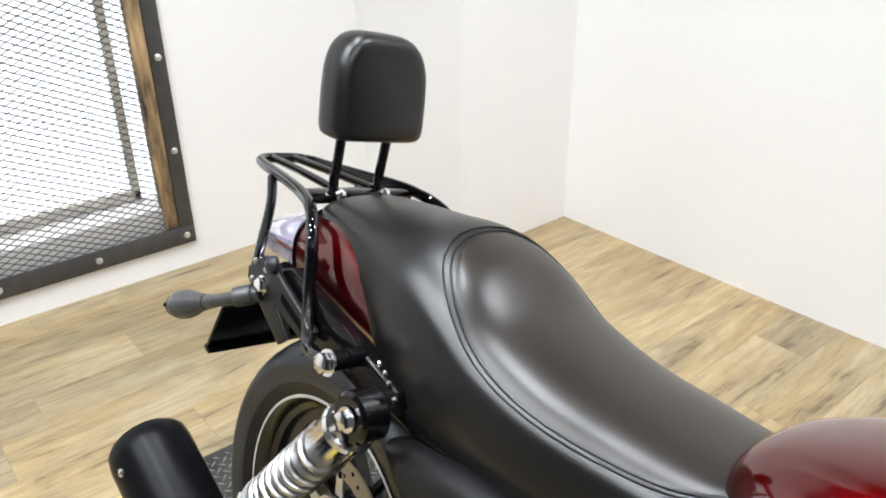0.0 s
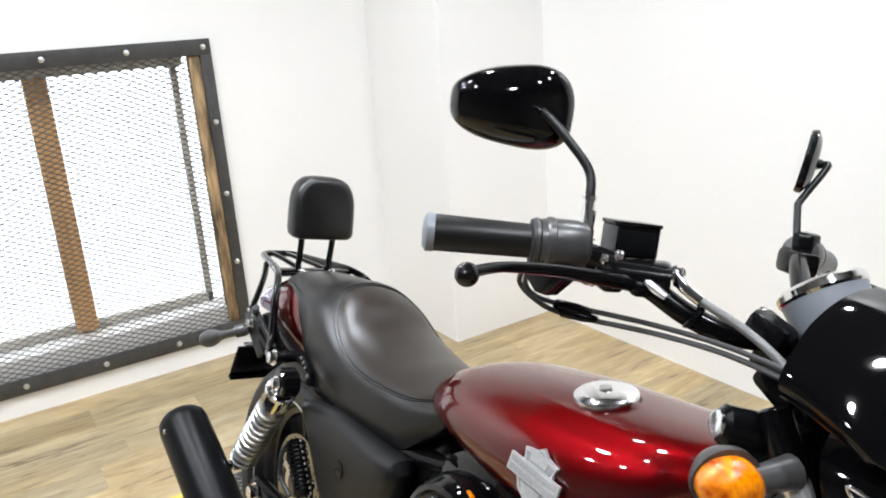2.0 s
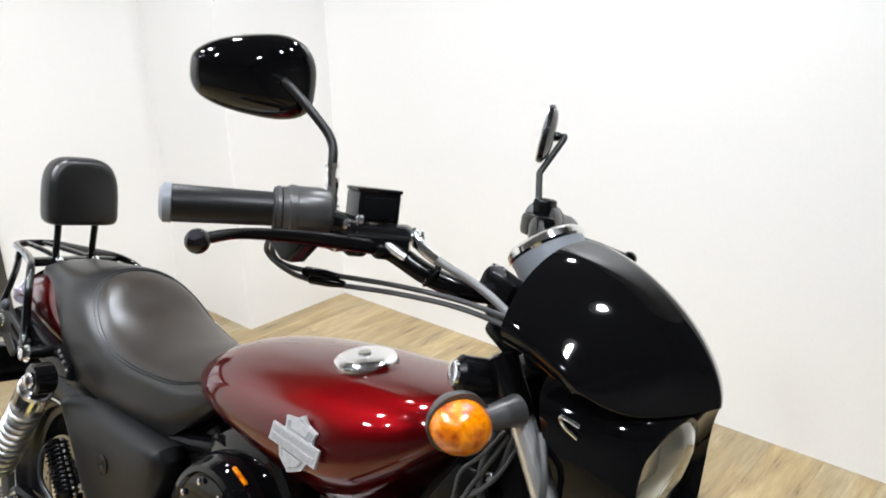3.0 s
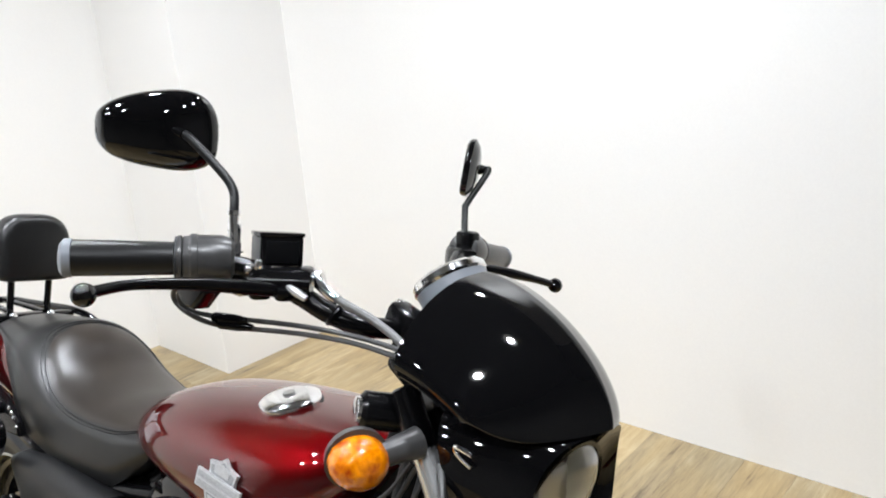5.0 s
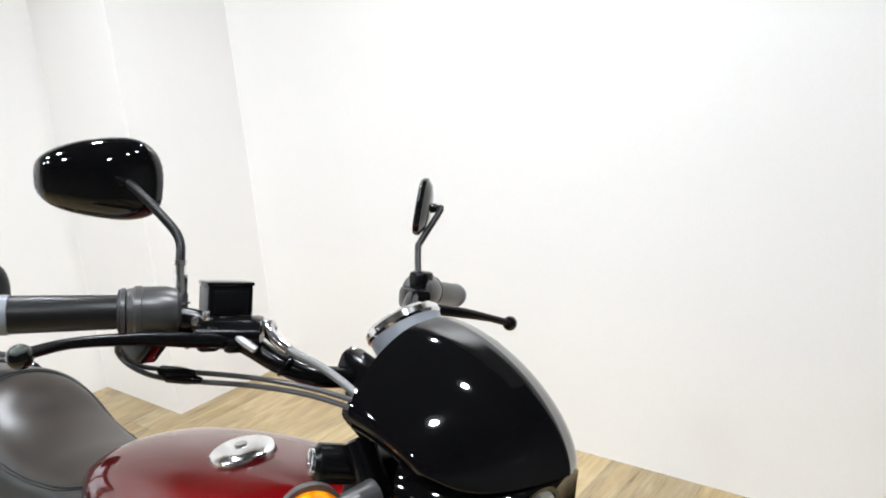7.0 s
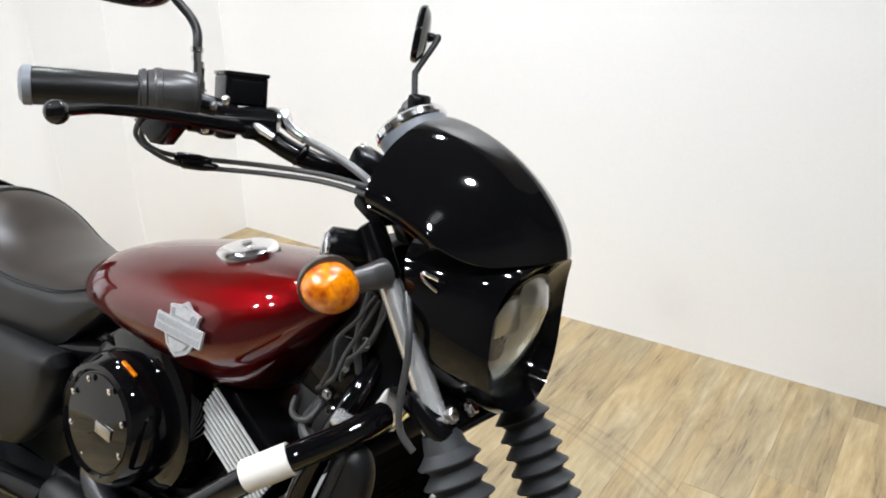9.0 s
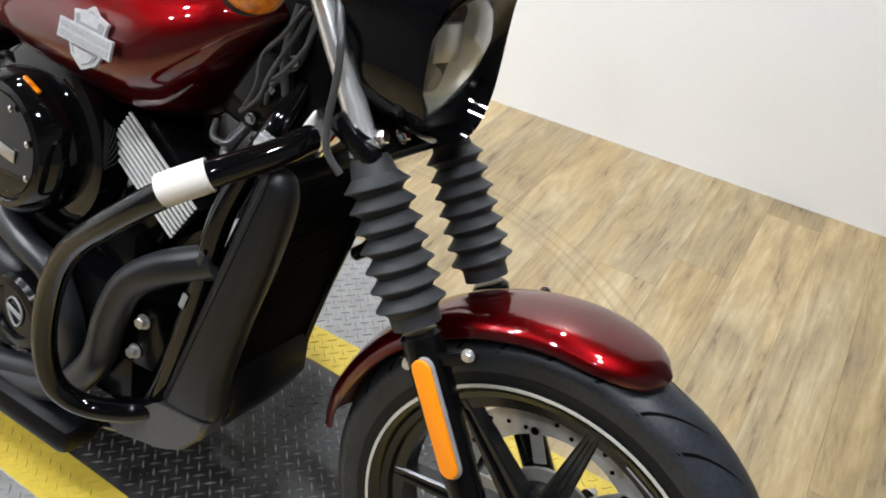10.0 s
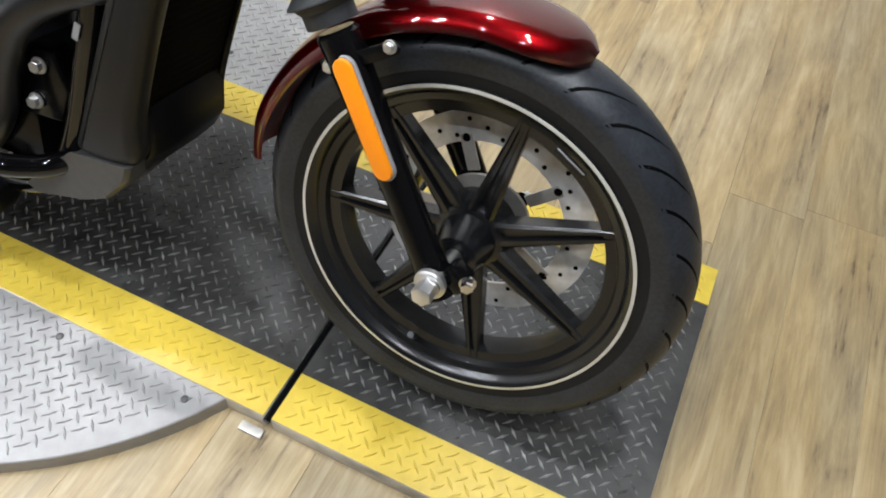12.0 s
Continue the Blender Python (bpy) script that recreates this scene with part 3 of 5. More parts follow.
        m = pose(cx + disc_r * 0.62 * math.cos(a), disc_y + 0.001, cz + disc_r * 0.62 * math.sin(a), 0, -math.degrees(a), 0)
        bm = rbox((0, 0, 0), (disc_r * 0.34, 0.004, 0.018), 0.0012)
        bmesh.ops.transform(bm, matrix=m, verts=bm.verts)
        part("carrier_arm", bm, CARRIER if disc_y > 0 else ALU, rim)
        part("carrier_bolt", dome((cx + disc_r * 0.76 * math.cos(a), disc_y, cz + disc_r * 0.76 * math.sin(a)), (0, -1, 0), 0.006, 0.003), DARK, rim)
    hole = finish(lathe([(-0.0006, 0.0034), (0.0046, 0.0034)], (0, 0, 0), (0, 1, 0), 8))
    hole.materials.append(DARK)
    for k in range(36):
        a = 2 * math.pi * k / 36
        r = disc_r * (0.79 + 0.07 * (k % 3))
        part("disc_hole_plug", hole, DARK, rim).location = (cx + r * math.cos(a), disc_y, cz + r * math.sin(a))
    return rim, tyre


front, ftyre = wheel("front_wheel", (FA.x, FA.z), R, 0.2275, 0.052, 0.0475, "black seven-spoke cast front wheel", 28, 7, 0.052, 0.155)
rear, rtyre = wheel("rear_wheel", (0.0, 0.2955), 0.2955, 0.208, 0.084, 0.087, "black cast rear wheel", 10, 7, -0.045, 0.118)


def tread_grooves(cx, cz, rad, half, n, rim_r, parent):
    """Slanted grooves as thin strips on the tread, with shade in their dark colour."""
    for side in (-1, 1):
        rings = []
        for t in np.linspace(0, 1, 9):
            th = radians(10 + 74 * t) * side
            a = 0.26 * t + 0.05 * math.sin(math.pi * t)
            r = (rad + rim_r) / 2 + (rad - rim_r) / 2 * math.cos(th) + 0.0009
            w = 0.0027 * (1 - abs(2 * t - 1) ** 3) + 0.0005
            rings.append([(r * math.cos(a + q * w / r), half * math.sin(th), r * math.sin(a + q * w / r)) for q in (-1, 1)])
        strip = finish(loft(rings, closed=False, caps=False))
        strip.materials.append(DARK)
        for k in range(n):
            ob = part("groove_strip", strip, DARK, parent)
            ob.location = (cx, 0, cz)
            ob.rotation_euler = (0, -2 * math.pi * (k + (0.5 if side > 0 else 0)) / n, 0)


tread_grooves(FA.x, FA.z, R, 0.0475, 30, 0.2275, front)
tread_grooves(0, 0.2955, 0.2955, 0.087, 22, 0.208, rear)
part("valve", tube([(1.50, -0.03, 0.108), (1.497, -0.045, 0.122)], 0.005, 8, straight=True), RUBBER, front)
weight = part("wheel_weight", rbox((1.638, -0.0415, 0.477), (0.046, 0.005, 0.007), 0.001, (0, 29, 0)), GREY_MATTE, front, "stick-on balance weight")
part("weight_edge", rbox((1.6392, -0.0443, 0.4792), (0.042, 0.0012, 0.0022), 0.0004, (0, 29, 0)), LABEL_GREY, front, "pale worn edge of the weight")
part("axle_nut", merge(bolt((1.532, -0.125, 0.298), (0, -1, 0), 0.0135, 0.024), lathe([(0, 0.0205), (0.006, 0.0205), (0.008, 0.018)], (1.532, -0.117, 0.298), (0, -1, 0), 24)), BOLT, front, "bright axle nut and washer")
part("axle", lathe([(-0.13, 0.011), (0.13, 0.011)], (1.537, 0, 0.3), (0, 1, 0), 16), STEEL, front)

# fork
FD = V((0.517, 0, -0.856))
for side in (-1, 1):
    y = 0.095 * side if side < 0 else 0.078
    top, axle = V((1.095, y, 1.005)), V((1.527, y, 0.292))
    leg = part("fork_slider", merge(
        lathe([(0, 0.016), (0.004, 0.024), (0.03, 0.0242), (0.06, 0.0208), (0.20, 0.0218), (0.34, 0.0245), (0.345, 0.02)], axle + FD * 0.03, -FD, 28),
        rbox(axle + V((0.03, 0, 0.012)), (0.035, 0.03, 0.03), 0.006, (0, 30, 0))), BLACK_SATIN, bike, "black lower fork leg")
    part("upper_tube_cover", lathe([(0.065, 0.012), (0.068, 0.017), (0.135, 0.017), (0.137, 0.014)], top, FD, 24), BLACK_SATIN, leg)
    part("fork_tube", lathe([(0.07, 0.0145), (0.46, 0.0145)], top, FD, 28), POLISHED, leg, "polished chrome fork tube")
    prof = []
    a0, a1, nr = 0.337, 0.515, 7
    prof.append((a0 - 0.02, 0.022))
    for k in range(nr):
        u = a0 + (a1 - a0 - 0.02) * k / nr
        h = (a1 - a0 - 0.02) / nr
        rr = 0.026 + 0.004 * k / nr
        prof += [(u, rr), (u + h * 0.30, rr + 0.006), (u + h * 0.52, rr + 0.0115), (u + h * 0.60, rr + 0.0115), (u + h * 0.72, rr + 0.005), (u + h * 0.98, rr)]
    prof += [(a1 - 0.02, 0.029), (a1 - 0.004, 0.029), (a1 - 0.003, 0.025)]
    part("fork_gaiter", lathe(prof, top, FD, 36), GAITER, leg, "ribbed matte black rubber fork gaiter", 25)
    part("gaiter_clamp", lathe([(0, 0.0205), (0.014, 0.0205)], top + FD * 0.300, FD, 24), POLISHED, leg)
    part("pinch_bolt", bolt((1.575, y + 0.018 * side, 0.315), (0.3, side, 0.1), 0.008, 0.012), CHROME, leg)
    # reflector
    m0, m1 = V((1.389, 0, 0.532)), V((1.450, 0, 0.428))
    d = (m1 - m0).normalized()
    q = V((-d.z, 0, d.x))
    for nm, rr, ya, yb, mt, lb in (("reflector_bezel", 0.0150, 0.018, 0.0235, LABEL_GREY, "grey reflector bezel"), ("reflector", 0.0122, 0.022, 0.0275, ORANGE, "long orange fork reflector")):
        ends = [m1 + rr * (math.cos(a) * q + math.sin(a) * d) for a in np.linspace(0, math.pi, 9)] + [m0 + rr * (math.cos(a) * q + math.sin(a) * d) for a in np.linspace(math.pi, 2 * math.pi, 9)]
        part(nm, prism([(p.x, p.z) for p in ends], y + ya * side, y + yb * side, 0.002), mt, leg, lb)


# front mudguard
def mudguard():
    rings = []
    for k in range(41):
        a = radians(73 + (177 - 73) * k / 40)
        t = k / 40
        w = 0.066 * min(1, (1 - (1 - min(1, t / 0.19 + 0.015)) ** 2.3) ** 0.45, 0.6 + 2.6 * (1 - t))
        ro = 0.323 - 0.006 * max(0, 1 - t / 0.2) - 0.011 * max(0, 1 - t / 0.06) ** 2
        skirt = 0.028 * min(1, 0.25 + 0.75 * w / 0.066)
        ring = []
        for j in range(17):
            b = radians(-90 + 180 * j / 16)
            ring.append((w * math.sin(b), ro - skirt * (1 - abs(math.cos(b)) ** 0.8)))
        for j in range(16, -1, -1):
            b = radians(-90 + 180 * j / 16)
            ring.append(((w - 0.003) * math.sin(b), ro - 0.003 - skirt * (1 - abs(math.cos(b)) ** 0.8)))
        rings.append([(FA.x + r * math.cos(a), y, FA.z + r * math.sin(a)) for y, r in ring])
    return loft(rings)


guard = part("front_mudguard", mudguard(), RED, bike, "glossy candy-red front mudguard", 50)
for side in (-1, 1):
    part("mudguard_bracket", prism([(1.352, 0.522), (1.368, 0.510), (1.442, 0.562), (1.444, 0.570), (1.434, 0.575), (1.36, 0.528)], side * 0.100, side * 0.106, 0.002), BLACK_SATIN, guard)
    for x, z in ((1.365, 0.522), (1.433, 0.568)):
        part("mudguard_bolt", bolt((x, side * 0.106, z), (0, side, 0), 0.0058, 0.006), BOLT, guard, "bright bolt")

# caliper on the far side
part("brake_caliper", rbox((1.395, 0.085, 0.265), (0.05, 0.05, 0.09), 0.012, (0, 12, 0)), BLACK_SATIN, front)

# triple clamps and stem
clamp = part("triple_clamp", merge(rbox((1.246, 0, 0.750), (0.07, 0.235, 0.026), 0.009, (0, 31, 0)), rbox((1.12, 0, 0.965), (0.05, 0.19, 0.026), 0.01, (0, 31, 0)), lathe([(0, 0.03), (0.27, 0.03)], (1.10, 0, 0.985), FD, 20)), BLACK_SATIN, bike)
for side in (-1, 1):
    part("clamp_bolt", bolt((1.274, side * 0.06, 0.758), (0.86, 0, 0.5), 0.008, 0.007), CHROME, clamp)
    part("clamp_bolt", bolt((1.272, side * 0.10, 0.760), (0.86, 0, 0.5), 0.008, 0.007), CHROME, clamp)

# ---- tank ----
TANK = [(0.520, 0.742, 0.712, 0.04), (0.535, 0.766, 0.702, 0.075), (0.57, 0.790, 0.694, 0.106), (0.62, 0.813, 0.682, 0.130), (0.70, 0.832, 0.668, 0.147), (0.80, 0.849, 0.654, 0.154), (0.88, 0.858, 0.650, 0.153), (0.95, 0.865, 0.668, 0.146), (1.01, 0.871, 0.716, 0.130), (1.05, 0.873, 0.765, 0.108), (1.085, 0.867, 0.808, 0.082), (1.105, 0.855, 0.830, 0.055)]
xs = list(map(float, np.concatenate([np.linspace(0.520, 0.575, 8), np.linspace(0.59, 1.04, 22), np.linspace(1.05, 1.105, 8)])))
tank = part("fuel_tank", loft([ring_of(x, *(lambda q: (q[0], q[1], q[2]))(sampled(TANK, x)), n=44, mid=0.42, pu=0.82, pl=0.7, tuck=0.72) for x in xs]), RED, bike, "teardrop candy-red fuel tank", 60)
CAPC, CAPN = V((0.874, -0.045, 0.853)), V((-0.1, -0.22, 1)).normalized()
cap = part("fuel_cap", lathe([(-0.006, 0.042), (0.004, 0.044), (0.008, 0.043), (0.011, 0.039), (0.0135, 0.025), (0.0142, 0.0005)], CAPC, CAPN, 48), CHROME, tank, "polished chrome fuel cap")
part("cap_seal", lathe([(-0.01, 0.046), (-0.001, 0.046)], CAPC, CAPN, 40), BLACK_SATIN, cap)
part("cap_lock", lathe([(0.0, 0.009), (0.003, 0.008), (0.0035, 0.0005)], CAPC + CAPN * 0.0145, CAPN, 20), STEEL, cap)


def badge_part(name, outline, depth, mat, parent, lift, label=""):
    """A flat plate on the tank's flank, from an outline in its own plane."""
    c = V((0.878, -0.1560, 0.762))
    n = V((0.04, -1, 0.14)).normalized()
    u = V((1, 0.04, -0.10)).normalized()
    v = u.cross(n).normalized() * -1
    v = -v if v.z < 0 else v
    a = [c + u * p + v * q + n * lift for p, q in outline]
    bm = bmesh.new()
    va, vb = [bm.verts.new(p) for p in a], [bm.verts.new(p + n * depth) for p in a]
    bm.faces.new(va)
    bm.faces.new(vb[::-1])
    for k in range(len(va)):
        j = (k + 1) % len(va)
        bm.faces.new((va[k], vb[k], vb[j], va[j]))
    bmesh.ops.recalc_face_normals(bm, faces=bm.faces)
    bmesh.ops.triangulate(bm, faces=[f for f in bm.faces if len(f.verts) > 4])
    return part(name, bm, mat, parent, label, 20)


# the shield's crest has two shoulders and a point; its foot is a soft point
SH = [(0.0, 0.039), (0.010, 0.031), (0.029, 0.027), (0.026, 0.016), (0.029, -0.012), (0.021, -0.027), (0.009, -0.034), (0.0, -0.039), (-0.009, -0.034), (-0.021, -0.027), (-0.029, -0.012), (-0.026, 0.016), (-0.029, 0.027), (-0.010, 0.031)]
badge_part("badge_shield", SH, 0.0045, BADGE, tank, -0.003, "plain silver shield-shaped badge")
badge_part("badge_inner", [(p * 0.84, q * 0.86) for p, q in SH], 0.0008, LABEL_GREY, tank, 0.0016)
badge_part("badge_bar", [(-0.045, 0.012), (0.045, 0.012), (0.045, -0.012), (-0.045, -0.012)], 0.0035, BADGE, tank, 0.002, "plain silver crossbar of the badge")
for q0, q1 in ((0.0095, 0.0015), (-0.0015, -0.0095)):
    badge_part("badge_rule", [(-0.041, q0), (0.041, q0), (0.041, q1), (-0.041, q1)], 0.0007, WORN, tank, 0.0054)
badge_part("badge_mark", [(-0.016, 0.025), (0, 0.031), (0.016, 0.025), (0.014, 0.016), (-0.014, 0.016)], 0.001, BADGE, tank, 0.0022)
badge_part("badge_mark", [(-0.018, -0.016), (0.018, -0.016), (0.012, -0.026), (0, -0.032), (-0.012, -0.026)], 0.001, BADGE, tank, 0.0022)

# ---- seat ----
SEAT = [(-0.115, 0.776, 0.751, 0.06), (-0.10, 0.791, 0.745, 0.080), (-0.04, 0.802, 0.728, 0.095), (0.05, 0.813, 0.700, 0.113), (0.13, 0.822, 0.652, 0.130), (0.20, 0.803, 0.622, 0.135), (0.26, 0.768, 0.615, 0.136), (0.32, 0.750, 0.606, 0.135), (0.38, 0.741, 0.606, 0.131), (0.44, 0.739, 0.612, 0.126), (0.50, 0.737, 0.620, 0.119), (0.55, 0.738, 0.656, 0.111), (0.60, 0.741, 0.700, 0.100), (0.625, 0.744, 0.725, 0.09)]


def seat_point(x, v, lift=0.0):
    """A point of the seat's skin: v from -1 (right hem) through 0 (crown) to 1."""
    top, low, w = sampled(SEAT, x)
    s = abs(v)
    drop = 0.33 * (top - low)
    full = math.pi / 2 * 0.78
    if s < 0.6:
        a = s / 0.6 * full
        y = 0.96 * w * math.sin(a) / math.sin(full)
        z = top - drop * (1 - math.cos(a)) / (1 - math.cos(full))
    else:
        t = (s - 0.6) / 0.4
        y = w * (0.96 + 0.04 * math.sin(min(1.6 * t, 1) * math.pi / 2)) - 0.02 * max(0, t - 0.6)
        z = top - drop - (top - low - drop) * t
    return V((x, math.copysign(y, v), z + lift))


NV = 48
sx = np.concatenate([np.linspace(-0.115, -0.08, 5), np.linspace(-0.06, 0.625, 40)])
seat = part("seat", loft([[seat_point(x, -1 + 2 * k / NV) for k in range(NV + 1)] for x in sx]), VINYL, bike, "black vinyl two-up stepped seat", 60)


def seat_patch(x0, x1, vmax, lift):
    rings = []
    for x in np.linspace(x0 + 0.002, x1 - 0.002, 30):
        u = (x - (x0 + x1) / 2) / ((x1 - x0) / 2)
        vm = vmax * (1 - abs(u) ** 2.6) ** (1 / 2.6)
        ring = []
        for k in range(25):
            s = -1 + 2 * k / 24
            edge = min(1.0, 4 * (1 - abs(s)), 4 * (1 - abs(u)))
            ring.append(seat_point(x, s * vm, lift * edge**0.5 - 0.0005))
        rings.append(ring)
    return loft(rings, closed=False, caps=False)


part("seat_insert", seat_patch(0.150, 0.590, 0.50, 0.0026), VINYL_TOP, seat, "smooth oval rider's seat panel", 70)


def seat_curve(x0, x1, vmax, lift, n=56):
    pts = []
    for k in range(n):
        a = 2 * math.pi * k / n
        c, s = math.cos(a), math.sin(a)
        u, w = math.copysign(abs(c) ** (2 / 2.6), c), math.copysign(abs(s) ** (2 / 2.6), s)
        pts.append(seat_point((x0 + x1) / 2 + u * (x1 - x0) / 2, w * vmax, lift))
    return pts


part("piping", tube(seat_curve(0.146, 0.594, 0.515, 0.0006), 0.0014, 6, 2, True), VINYL, seat)
part("stitching", tube(seat_curve(0.136, 0.600, 0.545, 0.0004), 0.0012, 5, 2, True), GREY_MATTE, seat, "grey seam stitching")
part("seat_strip", tube([seat_point(0.622, v, 0.0) for v in np.linspace(-0.95, 0.95, 15)], 0.004, 8, 2), VINYL, seat)

# ---- tail ----
TAIL = [(0.17, 0.690, 0.620, 0.08), (0.12, 0.735, 0.622, 0.108), (0.05, 0.778, 0.628, 0.117), (-0.03, 0.788, 0.636, 0.117), (-0.11, 0.772, 0.646, 0.109)]
tail = part("rear_mudguard", loft([ring_of(x, *sampled(TAIL, x), n=32, mid=0.5, pu=0.7, pl=0.5, tuck=0.95) for x in np.linspace(0.17, -0.11, 18)]), RED, bike, "glossy candy-red rear mudguard", 60)
LENS = material("tail_lens", (0.62, 0.58, 0.70), 0.14, 0.55, coat=0.8, vary=0.25, scale=30, stretch=(6, 0.2, 0.2))
TL = [(-0.108, 0.768, 0.652, 0.105), (-0.15, 0.756, 0.654, 0.103), (-0.20, 0.738, 0.657, 0.096), (-0.245, 0.716, 0.662, 0.078), (-0.262, 0.700, 0.670, 0.045)]
lamp_lens = part("tail_light", loft([ring_of(x, *sampled(TL, x), n=28, mid=0.5, pu=0.7, pl=0.6, tuck=0.9) for x in np.linspace(-0.108, -0.262, 12)]), LENS, tail, "silvery violet ribbed tail light", 60)
for k in range(13):
    x = -0.120 - 0.0085 * k
    for side in (-1, 1):
        t, l, w = sampled(TL, x)
        part("lens_rib", tube([(x, side * (w + 0.0004), l + f * (t - l)) for f in (0.30, 0.45, 0.60)], 0.0016, 6, 3), LENS, lamp_lens)
for side in (-1, 1):
    part("lens_band", tube([(-0.110, side * 0.1062, 0.708), (-0.16, side * 0.103, 0.704), (-0.21, side * 0.0945, 0.698)], 0.0028, 6, 4), RED, lamp_lens, "thin red band across the lens")
part("tail_seam", tube([p for p in ring_of(-0.110, 0.7735, 0.646, 0.1095, 40, 0.5, 0.7, 0.5, 0.95)], 0.003, 6, 1, True), BLACK_SATIN, tail, "dark seam behind the lens")
part("rear_inner_guard", loft([[(0.36 * math.cos(a) * f, y, 0.2955 + 0.36 * math.sin(a) * f) for y, f in ((-0.09, 0.93), (-0.06, 1.0), (0.06, 1.0), (0.09, 0.93), (0.085, 0.92), (0.05, 0.985), (-0.05, 0.985), (-0.085, 0.92))] for a in np.linspace(radians(40), radians(122), 18)]), BLACK_MATTE, bike)

for side in (-1, 1):
    strut = part("fender_strut", prism([(-0.090, 0.692), (-0.062, 0.704), (0.07, 0.676), (0.185, 0.648), (0.195, 0.622), (0.12, 0.612), (0.015, 0.630)], side * 0.118, side * 0.142, 0.005), BLACK_SATIN, bike, "black fender strut")
    arm = part("signal_bracket", prism([(-0.149, 0.677), (-0.110, 0.706), (-0.085, 0.702), (-0.056, 0.688), (0.030, 0.655), (0.024, 0.634), (-0.002, 0.632), (-0.063, 0.648), (-0.029, 0.618), (-0.050, 0.600), (-0.116, 0.639), (-0.148, 0.660)], side * 0.146, side * 0.156, 0.003), GREY_MATTE, bike, "forked charcoal bracket of the rear signal")
    # thin near-black plate; the slot's shade is in its colour
    part("slot_inlay", prism([(-0.052, 0.674), (0.012, 0.650), (0.008, 0.643), (-0.052, 0.664)], side * 0.1555, side * 0.1575, 0.0), DARK, arm)
    part("bracket_knob", dome((-0.082, side * 0.155, 0.703), (0, side, 0.2), 0.013, 0.012), RUBBER, arm, "black rubber grommet")
    for q in ((-0.128, 0.692), (-0.098, 0.690), (-0.132, 0.664)):
        part("bracket_bolt", dome((q[0], side * 0.156, q[1]), (0, side, 0), 0.0048, 0.004), STEEL, arm)
    part("strut_bolt", bolt((0.110, side * 0.186, 0.658), (0, side, 0.1), 0.0125, 0.012), CHROME, strut, "large bright strut bolt")
    part("strut_bolt", bolt((-0.1025, side * 0.157, 0.666), (0, side, 0.1), 0.0105, 0.008), CHROME, strut, "large bright strut bolt")
    part("strut_spacer", merge(lathe([(0, 0.012), (0.05, 0.012)], (0.110, side * 0.138, 0.658), (0, side, 0), 16), lathe([(0, 0.014), (0.004, 0.014)], (0.110, side * 0.158, 0.658), (0, side, 0), 16)), BLACK_SATIN, strut)
    for q in ((0.150, 0.668), (0.162, 0.662), (0.172, 0.654), (0.186, 0.640)):
        part("strut_link", dome((q[0], side * 0.142, q[1]), (0, side, 0.3), 0.0038, 0.004), CHROME, strut, "small bright link")

# luggage rack
RACK = [(0.108, 0.184, 0.658), (0.075, 0.180, 0.650), (0.040, 0.168, 0.645), (0.010, 0.153, 0.662), (-0.012, 0.143, 0.705), (-0.030, 0.135, 0.752), (-0.068, 0.118, 0.783), (-0.125, 0.098, 0.788), (-0.20, 0.080, 0.786), (-0.300, 0.058, 0.780), (-0.338, 0.046, 0.779), (-0.352, 0.022, 0.779)]
rack = part("luggage_rack", tube([(x, -y, z) for x, y, z in RACK] + [(x, y, z - 0.014 * min(1, max(0, (x + 0.10) / 0.05))) for x, y, z in RACK[::-1]], 0.0085, 12, 5), BLACK_GLOSS, bike, "black tubular luggage rack")
for side in (-1, 1):
    part("rack_bar", tube([(-0.351, 0.020 * side, 0.780), (-0.25, 0.026 * side, 0.785), (-0.14, 0.034 * side, 0.788)], 0.0065, 10, 4), BLACK_GLOSS, rack)
    part("rack_strut", tube([(-0.250, 0.074 * side, 0.776), (-0.215, 0.092 * side, 0.745), (-0.165, 0.130 * side, 0.698), (-0.138, 0.150 * side, 0.676)], 0.0075, 10, 4), BLACK_GLOSS, rack)
part("rack_cross_plate", rbox((-0.130, 0, 0.782), (0.030, 0.19, 0.018), 0.006), BLACK_GLOSS, rack)
# backrest
post = part("backrest_frame", tube([(-0.130, -0.040, 0.778), (-0.137, -0.040, 0.80), (-0.134, -0.040, 0.84), (-0.130, -0.040, 0.90), (-0.12, -0.03, 0.95), (-0.12, 0.03, 0.95), (-0.130, 0.040, 0.90), (-0.134, 0.040, 0.84), (-0.137, 0.040, 0.80), (-0.130, 0.040, 0.778)], 0.0075, 12, 5), BLACK_GLOSS, bike, "black backrest uprights")
for side in (-1, 1):
    part("upright_bolt", dome((-0.116, 0.040 * side, 0.786), (1, 0, 0.1), 0.009, 0.007), CHROME, post)


def pad():
    """A cushion with a straight foot and a round head."""
    out = []
    for k in range(48):
        a = 2 * math.pi * k / 48
        c, s = math.cos(a), math.sin(a)
        p = 0.24 if s < 0 else 0.54
        out.append((0.079 * math.copysign(abs(c) ** p, c) * (1.0 if s < 0 else 1.0 - 0.12 * s), 0.925 + (0.086 if s > 0 else 0.063) * math.copysign(abs(s) ** p, s)))
    rings = []
    for dd, f in ((-0.004, 0.86), (0.0, 0.93), (0.006, 0.985), (0.016, 1.0), (0.030, 1.0), (0.042, 0.985), (0.049, 0.95), (0.0535, 0.90), (0.056, 0.84), (0.0575, 0.76)):
        rings.append([(-0.150 + dd - (z - 0.925) * 0.10, y * f, 0.930 + (z - 0.925) * f) for y, z in out])
    return loft(rings)


